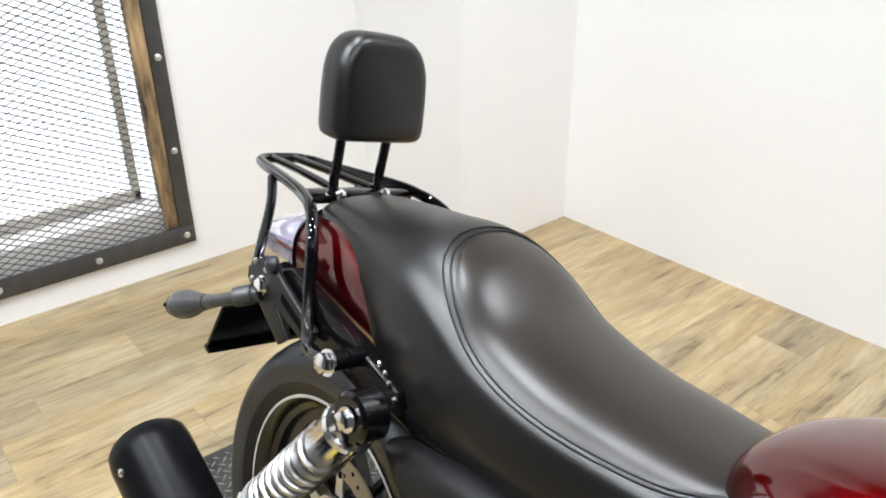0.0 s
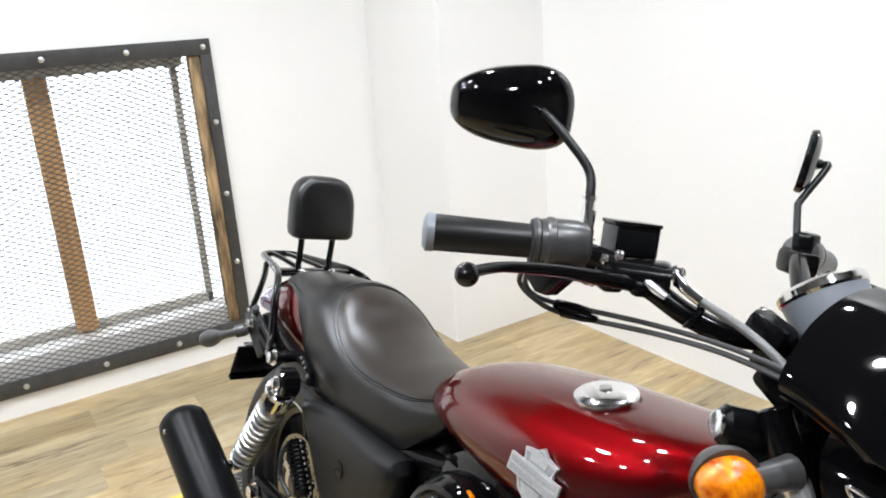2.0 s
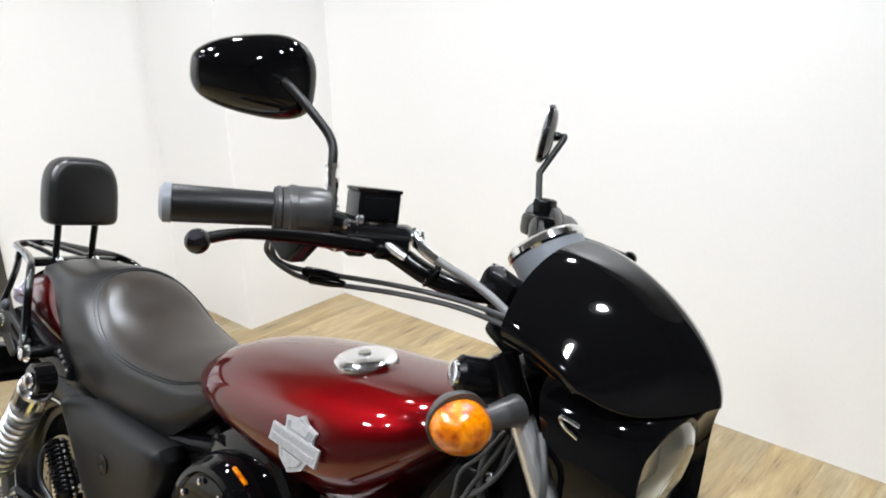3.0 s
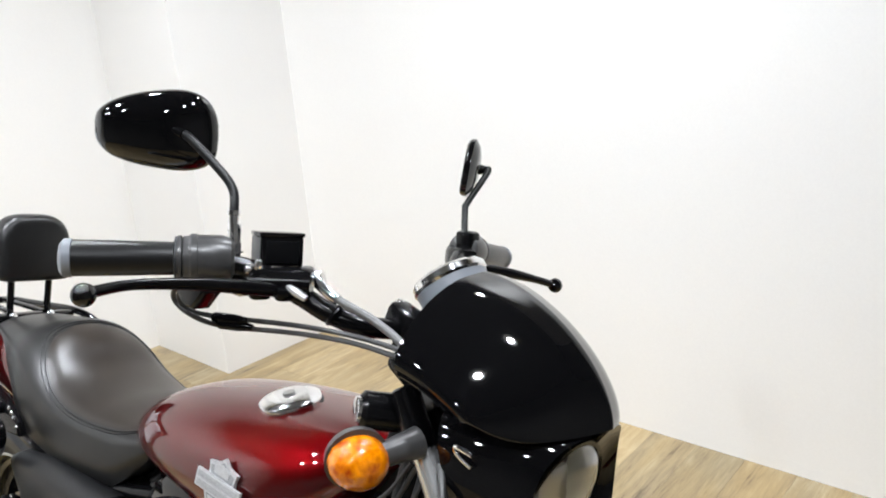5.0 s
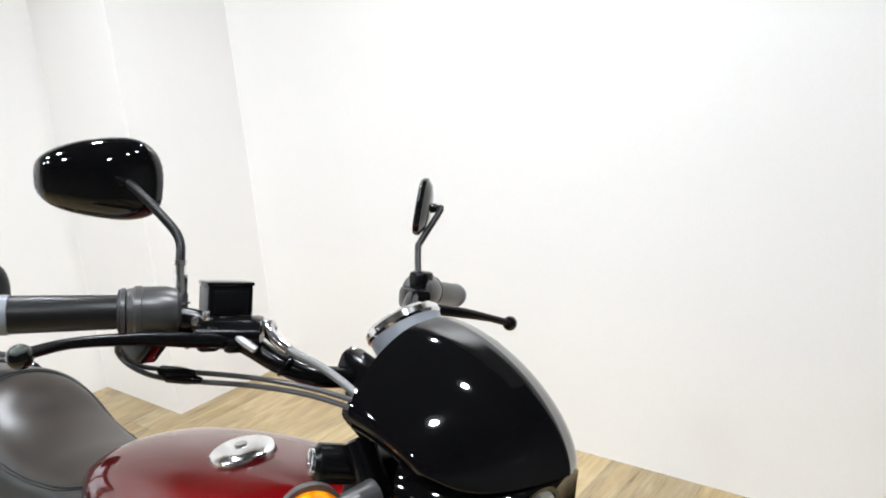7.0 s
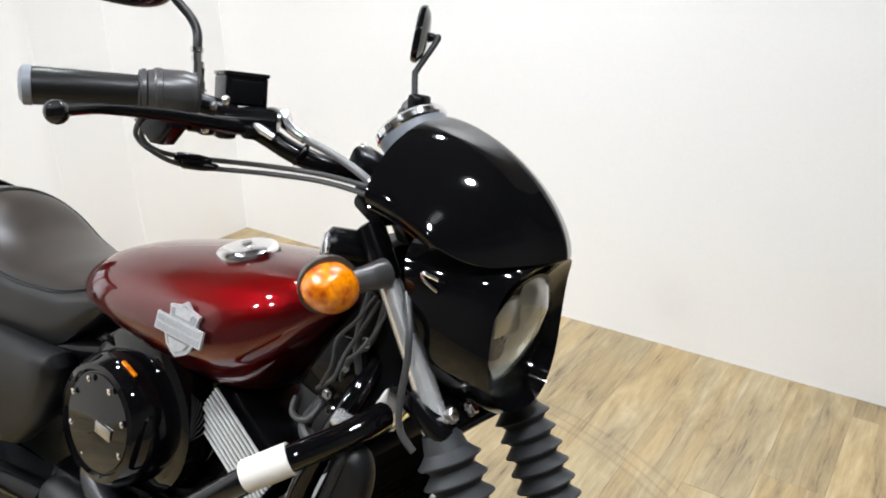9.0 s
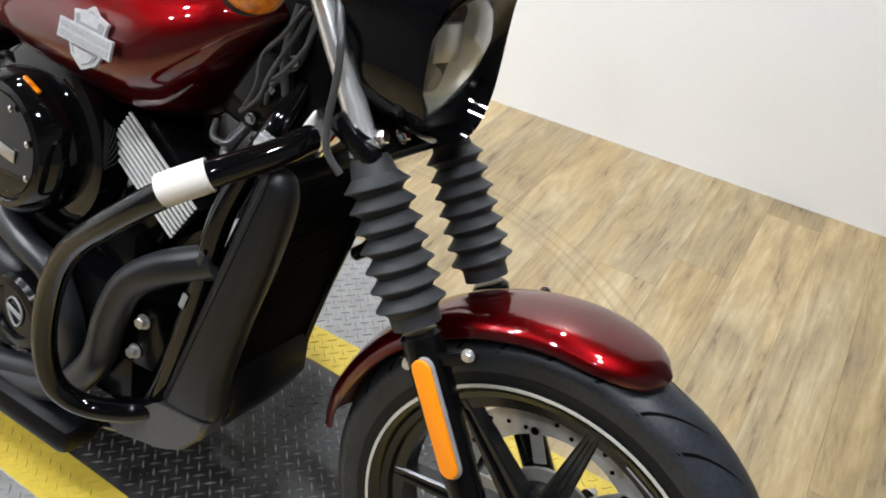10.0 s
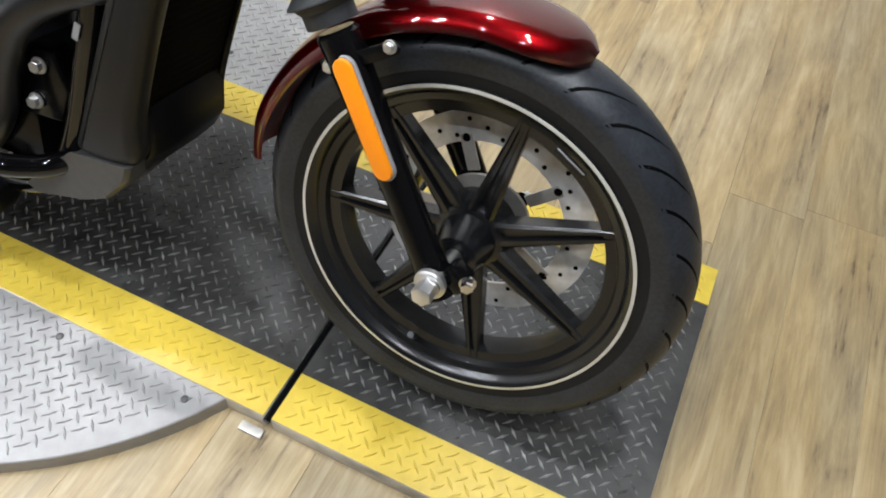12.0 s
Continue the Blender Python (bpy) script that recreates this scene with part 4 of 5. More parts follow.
cushion = part("backrest_pad", pad(), VINYL_PAD, bike, "rounded black vinyl backrest pad", 60)

# number plate bracket and rear signals
plate = part("plate_bracket", merge(rbox((-0.330, 0, 0.492), (0.008, 0.210, 0.104), 0.003, (0, 26, 0)), rbox((-0.352, 0, 0.440), (0.020, 0.210, 0.010), 0.003, (0, 10, 0)), rbox((-0.28, 0, 0.575), (0.05, 0.07, 0.10), 0.01, (0, 38, 0))), BLACK_SATIN, bike, "empty black number plate bracket")
for k in range(4):
    # solid off-white blocks; the slots' brightness is in their colour
    part("slot_inlay", rbox((-0.317 - 0.0085 * k, -0.055 - 0.004 * k, 0.529 - 0.018 * k), (0.004, 0.009, 0.004), 0.001, (0, 26, 0)), WHITE, plate, "small off-white inlay for a bright slot")
part("bracket_rail", rbox((-0.318, -0.055, 0.542), (0.012, 0.06, 0.003), 0.001, (0, 26, 0)), SIGNAL_GREY, plate)


for side in (-1, 1):
    tip, neck = V((-0.240, 0.222 * side, 0.585)), V((-0.158, 0.196 * side, 0.624))
    ax = (neck - tip).normalized()
    sig = part("rear_signal", merge(tube([(-0.108, 0.158 * side, 0.652), (-0.128, 0.178 * side, 0.640), neck + ax * 0.006, neck - ax * 0.015], [0.0105, 0.0095, 0.0092, 0.0112], 14, 4), lathe([(0.008, 0.0150), (0.014, 0.0182), (0.022, 0.0205), (0.0235, 0.0196), (0.025, 0.0210), (0.038, 0.0212), (0.050, 0.0185), (0.062, 0.0145), (0.076, 0.0112)], tip, ax, 28)), SIGNAL_GREY, bike, "grey bullet rear turn signal")
    part("signal_lens", lathe([(-0.003, 0.0005), (-0.001, 0.010), (0.007, 0.0155)], tip, ax, 24), SIGNAL_GREY, sig)
    part("signal_sleeve", lathe([(-0.012, 0.0135), (-0.010, 0.0145), (0.012, 0.0145), (0.014, 0.0125)], (-0.122, 0.172 * side, 0.644), (-0.55, 0.62 * side, -0.35), 20), SIGNAL_GREY, sig, "grey rubber sleeve")
    part("signal_screw", dome(tip + ax * 0.010 + V((0.0, 0.016 * side, 0.003)), (0, side, 0.1), 0.0032, 0.002), DARK, sig)

# ---- shocks ----
for side in (-1, 1):
    y = 0.196 * side
    a, b = V((0.190, y * 0.97, 0.634)), V((-0.016, y * 0.94, 0.366))
    d = (b - a).normalized()
    Ls = (b - a).length
    shock = part("rear_shock", merge(lathe([(0, 0.012), (Ls, 0.012)], a, d, 16), lathe([(-0.018, 0.016), (0.018, 0.016)], a, (0, 1, 0), 18), lathe([(-0.018, 0.015), (0.018, 0.015)], b, (0, 1, 0), 18)), BLACK_GLOSS, bike, "chrome coil-over rear shock")
    part("shock_shroud", lathe([(0.022, 0.020), (0.026, 0.031), (0.032, 0.033), (0.036, 0.031), (0.088, 0.029), (0.094, 0.026)], a, d, 28), CHROME, shock, "chrome shock shroud")
    s1 = d.orthogonal().normalized()
    s2 = d.cross(s1)
    coil = [a + d * (0.085 + (Ls - 0.11) * k / 150) + 0.027 * (math.cos(k * 2 * math.pi * 11 / 150) * s1 + math.sin(k * 2 * math.pi * 11 / 150) * s2) for k in range(151)]
    part("spring", tube(coil, 0.0056, 8, straight=True), ALU, shock, "silver coil spring")
    part("shock_eye", lathe([(-0.020, 0.026), (-0.016, 0.030), (0.014, 0.030), (0.018, 0.026), (0.018, 0.016)], a, (0, side, 0), 28), BLACK_GLOSS, shock, "gloss black upper shock eye")
    part("shock_bolt", bolt(a + V((0, 0.02 * side, 0)), (0, side, 0), 0.011, 0.010), CHROME, shock)
    part("shock_bolt", bolt(b + V((0, 0.02 * side, 0)), (0, side, 0), 0.010, 0.010), CHROME, shock)
# rear brake reservoir bellows
prof = [(0.0, 0.014)]
for k in range(12):
    prof += [(0.006 + 0.0085 * k, 0.019), (0.010 + 0.0085 * k, 0.0225), (0.0125 + 0.0085 * k, 0.019)]
bell = part("ribbed_boot", lathe(prof + [(0.115, 0.015)], (0.185, -0.155, 0.505), (0.62, -0.0, -0.78), 24), BLACK_SATIN, bike, "ribbed black rubber boot")
part("boot_clevis", merge(lathe([(0, 0.010), (0.035, 0.011)], (0.256, -0.155, 0.415), (0.62, 0, -0.78), 14), bolt((0.272, -0.168, 0.392), (0, -1, 0), 0.008, 0.006)), CHROME, bell)
part("boot_hose", tube([(0.185, -0.16, 0.505), (0.165, -0.17, 0.47), (0.17, -0.17, 0.42), (0.21, -0.165, 0.395)], 0.005, 8), RUBBER, bell)

# swingarm
for side in (-1, 1):
    part("swingarm", tube([(0.48, 0.11 * side, 0.33), (0.25, 0.125 * side, 0.315), (0.0, 0.128 * side, 0.2955), (-0.04, 0.128 * side, 0.294)], [0.026, 0.024, 0.022, 0.02], 14, 4), BLACK_SATIN, bike)
part("rear_axle_nut", bolt((0.0, -0.15, 0.2955), (0, -1, 0), 0.016, 0.016), CHROME, rear)

# ---- exhaust ----
muf = part("muffler", lathe([(0.0, 0.036), (0.002, 0.046), (0.012, 0.0535), (0.03, 0.056), (0.30, 0.056), (0.42, 0.052), (0.50, 0.036), (0.56, 0.026)], (-0.160, -0.283, 0.427), (0.86, 0.10, -0.46), 40), BLACK_MATTE, bike, "matte black muffler")
part("muffler_tip", lathe([(-0.004, 0.037), (0.0, 0.041), (0.01, 0.037)], (-0.160, -0.283, 0.427), (0.86, 0.10, -0.46), 32), DARK, muf)
part("muffler_screw", dome((-0.096, -0.335, 0.424), (0.1, -1, 0.1), 0.006, 0.004), CHROME, muf)
part("front_exhaust_pipe", tube([(1.075, -0.115, 0.53), (1.01, -0.138, 0.500), (0.952, -0.145, 0.452), (0.916, -0.145, 0.385), (0.884, -0.145, 0.29), (0.80, -0.150, 0.20), (0.66, -0.16, 0.165), (0.45, -0.19, 0.16), (0.33, -0.225, 0.175)], 0.024, 18, 6), HEADER, bike, "matte black front exhaust pipe")
part("rear_exhaust_pipe", tube([(0.60, -0.10, 0.50), (0.66, -0.135, 0.447), (0.73, -0.148, 0.425), (0.79, -0.145, 0.395), (0.82, -0.14, 0.32), (0.80, -0.14, 0.24), (0.70, -0.15, 0.19), (0.50, -0.20, 0.18), (0.36, -0.23, 0.18)], 0.021, 18, 6), HEADER, bike, "matte black rear exhaust pipe")
part("collector_cover", rbox((0.70, -0.16, 0.155), (0.34, 0.08, 0.055), 0.02, (0, 4, 4)), BLACK_MATTE, bike)

# ---- frame ----
for side in (-1, 1):
    part("down_tube", tube([(1.13, 0.045 * side, 0.78), (1.118, 0.10 * side, 0.70), (1.08, 0.118 * side, 0.60), (1.045, 0.122 * side, 0.45), (1.0, 0.122 * side, 0.30), (0.945, 0.12 * side, 0.205), (0.86, 0.12 * side, 0.165), (0.62, 0.12 * side, 0.155), (0.46, 0.12 * side, 0.22)], 0.016, 14, 6), BLACK_GLOSS, bike, "gloss black frame tube")
    part("seat_rail", tube([(1.10, 0.03 * side, 0.80), (0.80, 0.05 * side, 0.70), (0.55, 0.09 * side, 0.62), (0.30, 0.115 * side, 0.61), (0.10, 0.115 * side, 0.625)], 0.016, 12, 5), BLACK_SATIN, bike)
for x, z, h in ((1.046, 0.468, 0.024), (1.066, 0.528, 0.046)):
    part("frame_label", rbox((x, -0.1405, z), (0.009, 0.002, h), 0.0008, (0, 19, 0)), LABEL_GREY if h < 0.03 else SIGNAL_GREY, bike, "small grey paper label")

# radiator and shroud
RAD = [(1.168, 0.692), (1.186, 0.676), (1.189, 0.640), (1.172, 0.565), (1.146, 0.478), (1.119, 0.372), (1.111, 0.302), (1.022, 0.292), (1.030, 0.34), (1.068, 0.45), (1.108, 0.565), (1.136, 0.648), (1.150, 0.680)]
# z, front edge, rear edge; the far corner is cut back
CORE = [(0.295, 1.098, 1.02), (0.372, 1.110, 1.03), (0.478, 1.137, 1.06), (0.565, 1.162, 1.09), (0.640, 1.178, 1.12), (0.672, 1.174, 1.125)]
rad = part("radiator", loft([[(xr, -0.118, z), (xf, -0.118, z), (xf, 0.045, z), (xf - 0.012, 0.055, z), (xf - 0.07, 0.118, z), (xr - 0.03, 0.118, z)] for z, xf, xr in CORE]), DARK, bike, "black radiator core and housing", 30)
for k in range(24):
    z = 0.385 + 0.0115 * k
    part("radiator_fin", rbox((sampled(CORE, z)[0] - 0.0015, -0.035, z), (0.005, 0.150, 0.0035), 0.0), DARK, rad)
part("radiator_frame", tube([(sampled(CORE, z)[0] + 0.001, 0.049, z) for z in (0.30, 0.37, 0.47, 0.56, 0.64)], 0.007, 10, 4), BLACK_SATIN, rad, "black radiator edge frame")
part("radiator_shroud", prism(RAD, -0.146, -0.104, 0.016, 3), GREY_MATTE, rad, "matte charcoal radiator side shroud")
part("lower_tray", loft([[(x + dx, y, z) for x, z in ((1.02, 0.298), (1.07, 0.262), (1.104, 0.276), (1.122, 0.31), (1.122, 0.352), (1.112, 0.374), (1.06, 0.372))] for y, dx in ((-0.112, -0.006), (-0.105, 0.0), (0.0, 0.0), (0.045, -0.004), (0.058, -0.025), (0.10, -0.07))]), BLACK_MATTE, rad, "black lower radiator tray", 40)
# lip of the charcoal shroud; its lighting is put into a paler grey
part("shroud_lip", loft([[(x + dx, y, z) for x, z in ((0.925, 0.198), (0.975, 0.250), (1.018, 0.288), (1.108, 0.299), (1.100, 0.272), (1.066, 0.232), (1.03, 0.214), (0.945, 0.190))] for y, dx in ((-0.147, -0.006), (-0.141, 0.0), (-0.06, 0.0), (0.02, -0.01), (0.09, -0.06))]), SIGNAL_GREY, rad, "lower shroud lip in its lit grey", 40)
part("shroud_top", rbox((1.150, -0.03, 0.676), (0.05, 0.19, 0.035), 0.014, (0, -10, 0)), BLACK_MATTE, rad)
part("coolant_hose", tube([(1.19, 0.03, 0.63), (1.205, 0.045, 0.585), (1.185, 0.06, 0.545), (1.16, 0.07, 0.52)], 0.011, 12, 5), BLACK_GLOSS, rad, "gloss black coolant hose")

# engine guard
gd = part("engine_guard", tube([(1.19, -0.07, 0.74), (1.165, -0.13, 0.712), (1.124, -0.19, 0.683), (1.085, -0.216, 0.652), (1.018, -0.227, 0.596), (0.943, -0.226, 0.526), (0.898, -0.222, 0.450), (0.878, -0.22, 0.360), (0.884, -0.212, 0.288), (0.914, -0.19, 0.254), (0.965, -0.155, 0.250), (1.0, -0.13, 0.262)], 0.0165, 18, 6), BLACK_GLOSS, bike, "gloss black tubular engine guard")
part("guard_sleeve", tube([(1.124, -0.19, 0.683), (1.105, -0.206, 0.670), (1.085, -0.218, 0.656)], 0.0195, 20, 4), WHITE, gd, "off-white foam sleeve")
part("engine_guard", tube([(1.19, 0.07, 0.74), (1.165, 0.13, 0.712), (1.124, 0.19, 0.683), (1.085, 0.218, 0.656), (0.995, 0.228, 0.593), (0.92, 0.226, 0.522), (0.857, 0.22, 0.35), (0.905, 0.185, 0.235), (1.0, 0.12, 0.235)], 0.0165, 14, 6), BLACK_GLOSS, bike, "gloss black tubular engine guard")
part("guard_clamp", rbox((1.185, -0.085, 0.735), (0.04, 0.03, 0.05), 0.008, (0, 30, 0)), CHROME, gd, "bright guard clamp")

# ---- engine ----
eng = part("engine", rbox((0.70, 0, 0.30), (0.46, 0.24, 0.22), 0.04), BLACK_SATIN, bike, "black V-twin engine")
part("gearbox", rbox((0.58, 0, 0.22), (0.30, 0.22, 0.12), 0.03), BLACK_SATIN, eng)
part("cylinder_base", rbox((0.75, 0, 0.42), (0.26, 0.16, 0.12), 0.03), BLACK_SATIN, eng)
for lean, base, tone in ((35, V((0.785, 0, 0.395)), BLACK_SATIN), (-30, V((0.66, 0, 0.40)), BLACK_SATIN)):
    ax = V((math.sin(radians(lean)), 0, math.cos(radians(lean))))
    part("cylinder", merge(lathe([(0, 0.058), (0.24, 0.058)], base, ax, 28), rbox(base + ax * 0.25, (0.14, 0.15, 0.06), 0.02, (0, lean, 0))), BLACK_SATIN, eng)
    for k in range(9):
        c = base + ax * (0.196 + 0.0088 * k) if lean > 0 else base + ax * (0.085 + 0.0135 * k)
        part("cooling_fin", merge(rbox(c, (0.168, 0.172, 0.0022), 0.0006, (0, lean, 0))), BLACK_SATIN, eng)
        if lean > 0:
            part("fin_edge", rbox(c + V((0.0, -0.0880, 0)), (0.160, 0.0045, 0.0030), 0.0008, (0, lean, 0)), FIN_BRIGHT, eng, "machined bright fin edge")
cov = part("timing_cover", lathe([(-0.02, 0.062), (0.01, 0.062), (0.018, 0.056), (0.02, 0.044), (0.014, 0.042), (0.013, 0.0005)], (0.742, -0.160, 0.320), (0, -1, 0.0), 36), BLACK_SATIN, eng, "round black timing cover")
EC = V((0.742, -0.1755, 0.320))
part("cover_emblem", merge(rbox(EC, (0.034, 0.003, 0.008), 0.001, (0, 20, 0)), tube([EC + V(q) for q in ((-0.013, 0, -0.006), (-0.016, 0, 0.012), (0, 0, 0.024), (0.017, 0, 0.010), (0.014, 0, -0.012), (0, 0, -0.024))], 0.0018, 6, 4, True)), LABEL_GREY, eng, "plain grey emblem")
part("clutch_cover", rbox((0.635, -0.145, 0.325), (0.20, 0.06, 0.17), 0.029, (0, 10, 0), 4), GREY_MATTE, eng, "rounded charcoal clutch cover")
for x, z in ((0.962, 0.390), (0.946, 0.333)):
    part("mount_bolt", bolt((x, -0.128, z), (0.1, -1, 0.1), 0.0085, 0.010), BOLT, eng, "bright engine mount bolt")
part("engine_mount", prism([(0.90, 0.30), (0.98, 0.31), (1.0, 0.36), (0.985, 0.415), (0.945, 0.41), (0.93, 0.35)], -0.125, -0.09, 0.005), BLACK_SATIN, eng)
# air cleaner
AC = V((0.722, 0, 0.574))
air = part("air_cleaner", lathe([(0.0, 0.10), (0.05, 0.104), (0.075, 0.100), (0.092, 0.088), (0.094, 0.080), (0.088, 0.076), (0.088, 0.0005)], (AC.x, -0.085, AC.z), (0.0, -1, 0.06), 56), BLACK_GLOSS, bike, "round gloss black air cleaner cover")
part("cleaner_plate", lathe([(0, 0.074), (0.003, 0.073), (0.005, 0.0005)], (AC.x, -0.172, AC.z + 0.005), (0.0, -1, 0.06), 40), BLACK_GLOSS, air)
for k in range(8):
    a = 2 * math.pi * k / 8 + 0.3
    part("cleaner_screw", dome((AC.x + 0.066 * math.cos(a), -0.176, AC.z + 0.005 + 0.066 * math.sin(a)), (0, -1, 0.06), 0.005, 0.003), CHROME, air)
part("cleaner_plaque", rbox((AC.x + 0.02, -0.178, AC.z), (0.036, 0.002, 0.018), 0.0005, (0, 8, 0)), STEEL, air, "small steel plaque")
part("cleaner_backplate", loft([[(AC.x + 0.01 + r * math.cos(a), y, AC.z + 0.01 + 1.05 * r * math.sin(a)) for a in np.linspace(0, 2 * math.pi, 40, endpoint=False)] for y, r in ((-0.06, 0.115), (-0.10, 0.126), (-0.115, 0.122), (-0.12, 0.110))]), BLACK_GLOSS, air)
part("cleaner_tab", rbox((AC.x + 0.045, -0.155, AC.z + 0.098), (0.034, 0.006, 0.005), 0.0015, (0, 22, 0)), AMBER, air, "small amber marker")

# side cover
SC = [(0.185, 0.588), (0.225, 0.606), (0.32, 0.622), (0.50, 0.622), (0.550, 0.626), (0.562, 0.605), (0.556, 0.57), (0.52, 0.50), (0.44, 0.43), (0.36, 0.41), (0.30, 0.46), (0.24, 0.53)]
for side in (-1, 1):
    sc = part("side_cover", merge(prism(SC, side * 0.10, side * 0.162, 0.024)), SIDE_PLASTIC, bike, "matte black triangular side cover")
    part("cover_lock", lathe([(0, 0.017), (0.003, 0.017), (0.004, 0.012), (0.003, 0.004), (0.002, 0.0005)], (0.392, side * 0.1615, 0.540), (0, side, 0), 24), BLACK_SATIN, sc, "round black key lock")
for k in range(11):
    part("chain_link", rbox((0.236 + 0.0077 * k, -0.166, 0.528 - 0.0087 * k), (0.006, 0.006, 0.004), 0.0012, (0, 45 + 30 * (k % 2), 0)), CHROME, bike, "bright chain link")
# filler block; its near-black colour stands in for shade under the seat
part("under_seat_filler", rbox((0.42, 0, 0.56), (0.40, 0.20, 0.16), 0.02), DARK, bike)
part("throttle_body", merge(rbox((0.70, 0, 0.62), (0.16, 0.14, 0.10), 0.02), tube([(0.62, -0.10, 0.66), (0.66, -0.12, 0.68), (0.70, -0.10, 0.66)], 0.006, 8)), BLACK_SATIN, bike)

# ---- handlebar ----
bar = part("handlebar", tube([(0.842, -0.345, 1.064), (0.905, -0.245, 1.069), (0.948, -0.175, 1.058), (0.99, -0.14, 1.035), (1.028, -0.118, 1.015), (1.065, -0.085, 1.003), (1.085, 0.0, 1.0), (1.07, 0.06, 1.005), (1.01, 0.125, 1.035), (0.955, 0.20, 1.062), (0.905, 0.285, 1.065), (0.85, 0.40, 1.045)], 0.0127, 16, 7), BLACK_SATIN, bike, "black swept handlebar")


def grip(outer, inner, side):
    o, i = V(outer), V(inner)
    d = (i - o).normalized()
    n = (i - o).length
    g = part("grip", lathe([(0.006, 0.0185), (0.012, 0.0205), (n - 0.008, 0.019), (n, 0.019)], o, d, 28), GRIP, bar, "black rubber grip")
    part("bar_end", lathe([(-0.003, 0.0005), (-0.002, 0.016), (0.002, 0.0215), (0.010, 0.0215), (0.012, 0.018)], o, d, 28), GREY_CAP, bar, "grey bar end cap")
    part("grip_flange", lathe([(n - 0.012, 0.0175), (n - 0.010, 0.025), (n - 0.004, 0.025), (n - 0.002, 0.018)], o, d, 28), GAITER, bar)
    # switch housing; the grey it takes on when lit is in its colour
    h = o + d * (n + 0.026)
    part("switch_housing", lathe([(-0.030, 0.020), (-0.027, 0.0255), (-0.012, 0.0275), (0.014, 0.0275), (0.025, 0.0245), (0.029, 0.018)], h, d, 30), SIGNAL_GREY, bar, "rounded switch housing in its lit dark grey")
    part("housing_band", lathe([(-0.0345, 0.0225), (-0.033, 0.0265), (-0.029, 0.0265), (-0.0275, 0.0225)], h, d, 30), SIGNAL_GREY, bar)
    return d


d = grip((0.840, -0.347, 1.064), (0.908, -0.240, 1.069), -1)
dl = grip((0.868, 0.430, 1.040), (0.922, 0.275, 1.064), 1)
# front brake lever, master cylinder
lev = part("brake_lever", tube([(0.985, -0.165, 1.040), (0.975, -0.21, 1.045), (0.964, -0.265, 1.050), (0.959, -0.33, 1.052), (0.970, -0.378, 1.049)], [0.009, 0.0085, 0.007, 0.0055, 0.006], 12, 5), BLACK_SATIN, bar, "black brake lever")
part("lever_ball", lathe([(0.0118 * math.sin(q), 0.0118 * math.cos(q) + 0.0002) for q in np.linspace(-1.57, 1.57, 11)], (0.973, -0.383, 1.048), (0, 1, 0), 20), BLACK_GLOSS, bar)
levl = part("clutch_lever", tube([(1.0, 0.20, 1.05), (1.02, 0.25, 1.043), (1.032, 0.30, 1.033), (1.039, 0.338, 1.024)], [0.009, 0.008, 0.006, 0.006], 12, 5), BLACK_SATIN, bar, "black clutch lever")
part("lever_ball", lathe([(0.0118 * math.sin(q), 0.0118 * math.cos(q) + 0.0002) for q in np.linspace(-1.57, 1.57, 11)], (1.041, 0.345, 1.022), (0, 1, 0), 20), BLACK_GLOSS, bar)
mc = part("master_cylinder", merge(rbox((0.972, -0.150, 1.052), (0.075, 0.036, 0.024), 0.007, (0, -6, 35)), lathe([(0, 0.017), (0.07, 0.015)], (0.955, -0.18, 1.046), (0.75, 0.62, 0.05), 18)), BLACK_SATIN, bar, "black brake master cylinder")
RC, RT = V((0.947, -0.140, 1.081)), (0, -3, -20)
RM = Euler((0, radians(-3), radians(-20))).to_matrix()
part("reservoir", rbox(RC, (0.042, 0.052, 0.036), 0.003, RT), BLACK_SATIN, mc, "square black brake fluid reservoir")
part("reservoir_window", rbox(RC + RM @ V((0.0205, 0.0, -0.001)), (0.0025, 0.040, 0.026), 0.001, RT), BLACK_MATTE, mc, "black reservoir face")
part("reservoir_face", rbox(RC + RM @ V((0.0, -0.0258, 0.0)), (0.036, 0.0015, 0.030), 0.0006, RT), SIGNAL_GREY, mc, "grey reservoir end")
part("reservoir_cap", rbox(RC + RM @ V((0, 0, 0.0195)), (0.044, 0.054, 0.005), 0.0015, RT), BLACK_GLOSS, mc)
part("banjo_bolt", bolt((1.008, -0.130, 1.055), (0.8, 0.4, 0.2), 0.009, 0.010), CHROME, mc, "bright banjo bolt")
for x, z in ((0.928, 1.050), (0.961, 1.062), (0.981, 1.070), (0.949, 1.034)):
    part("perch_bolt", dome((x, -0.190, z), (-0.2, -1, 0.2), 0.0062, 0.006), CHROME, mc, "bright perch bolt")
part("clamp_body", rbox((0.925, -0.185, 1.048), (0.03, 0.03, 0.04), 0.008, (0, 0, 30)), BLACK_SATIN, mc)
part("perch_foot", merge(rbox((0.952, -0.168, 1.036), (0.030, 0.026, 0.022), 0.006, (0, 6, -20)), rbox((0.985, -0.160, 1.040), (0.034, 0.022, 0.018), 0.006, (0, 18, -20)), rbox((0.930, -0.176, 1.033), (0.018, 0.02, 0.016), 0.005, (0, 0, -20))), BLACK_SATIN, mc, "lumpy black lever perch")
# added bright sliver stands in for a highlight on the master cylinder
part("perch_glint", tube([(0.988, -0.162, 1.052), (1.000, -0.158, 1.044), (1.018, -0.150, 1.034)], [0.004, 0.006, 0.004], 10, 4), POLISHED, mc, "bright sliver added as a highlight")
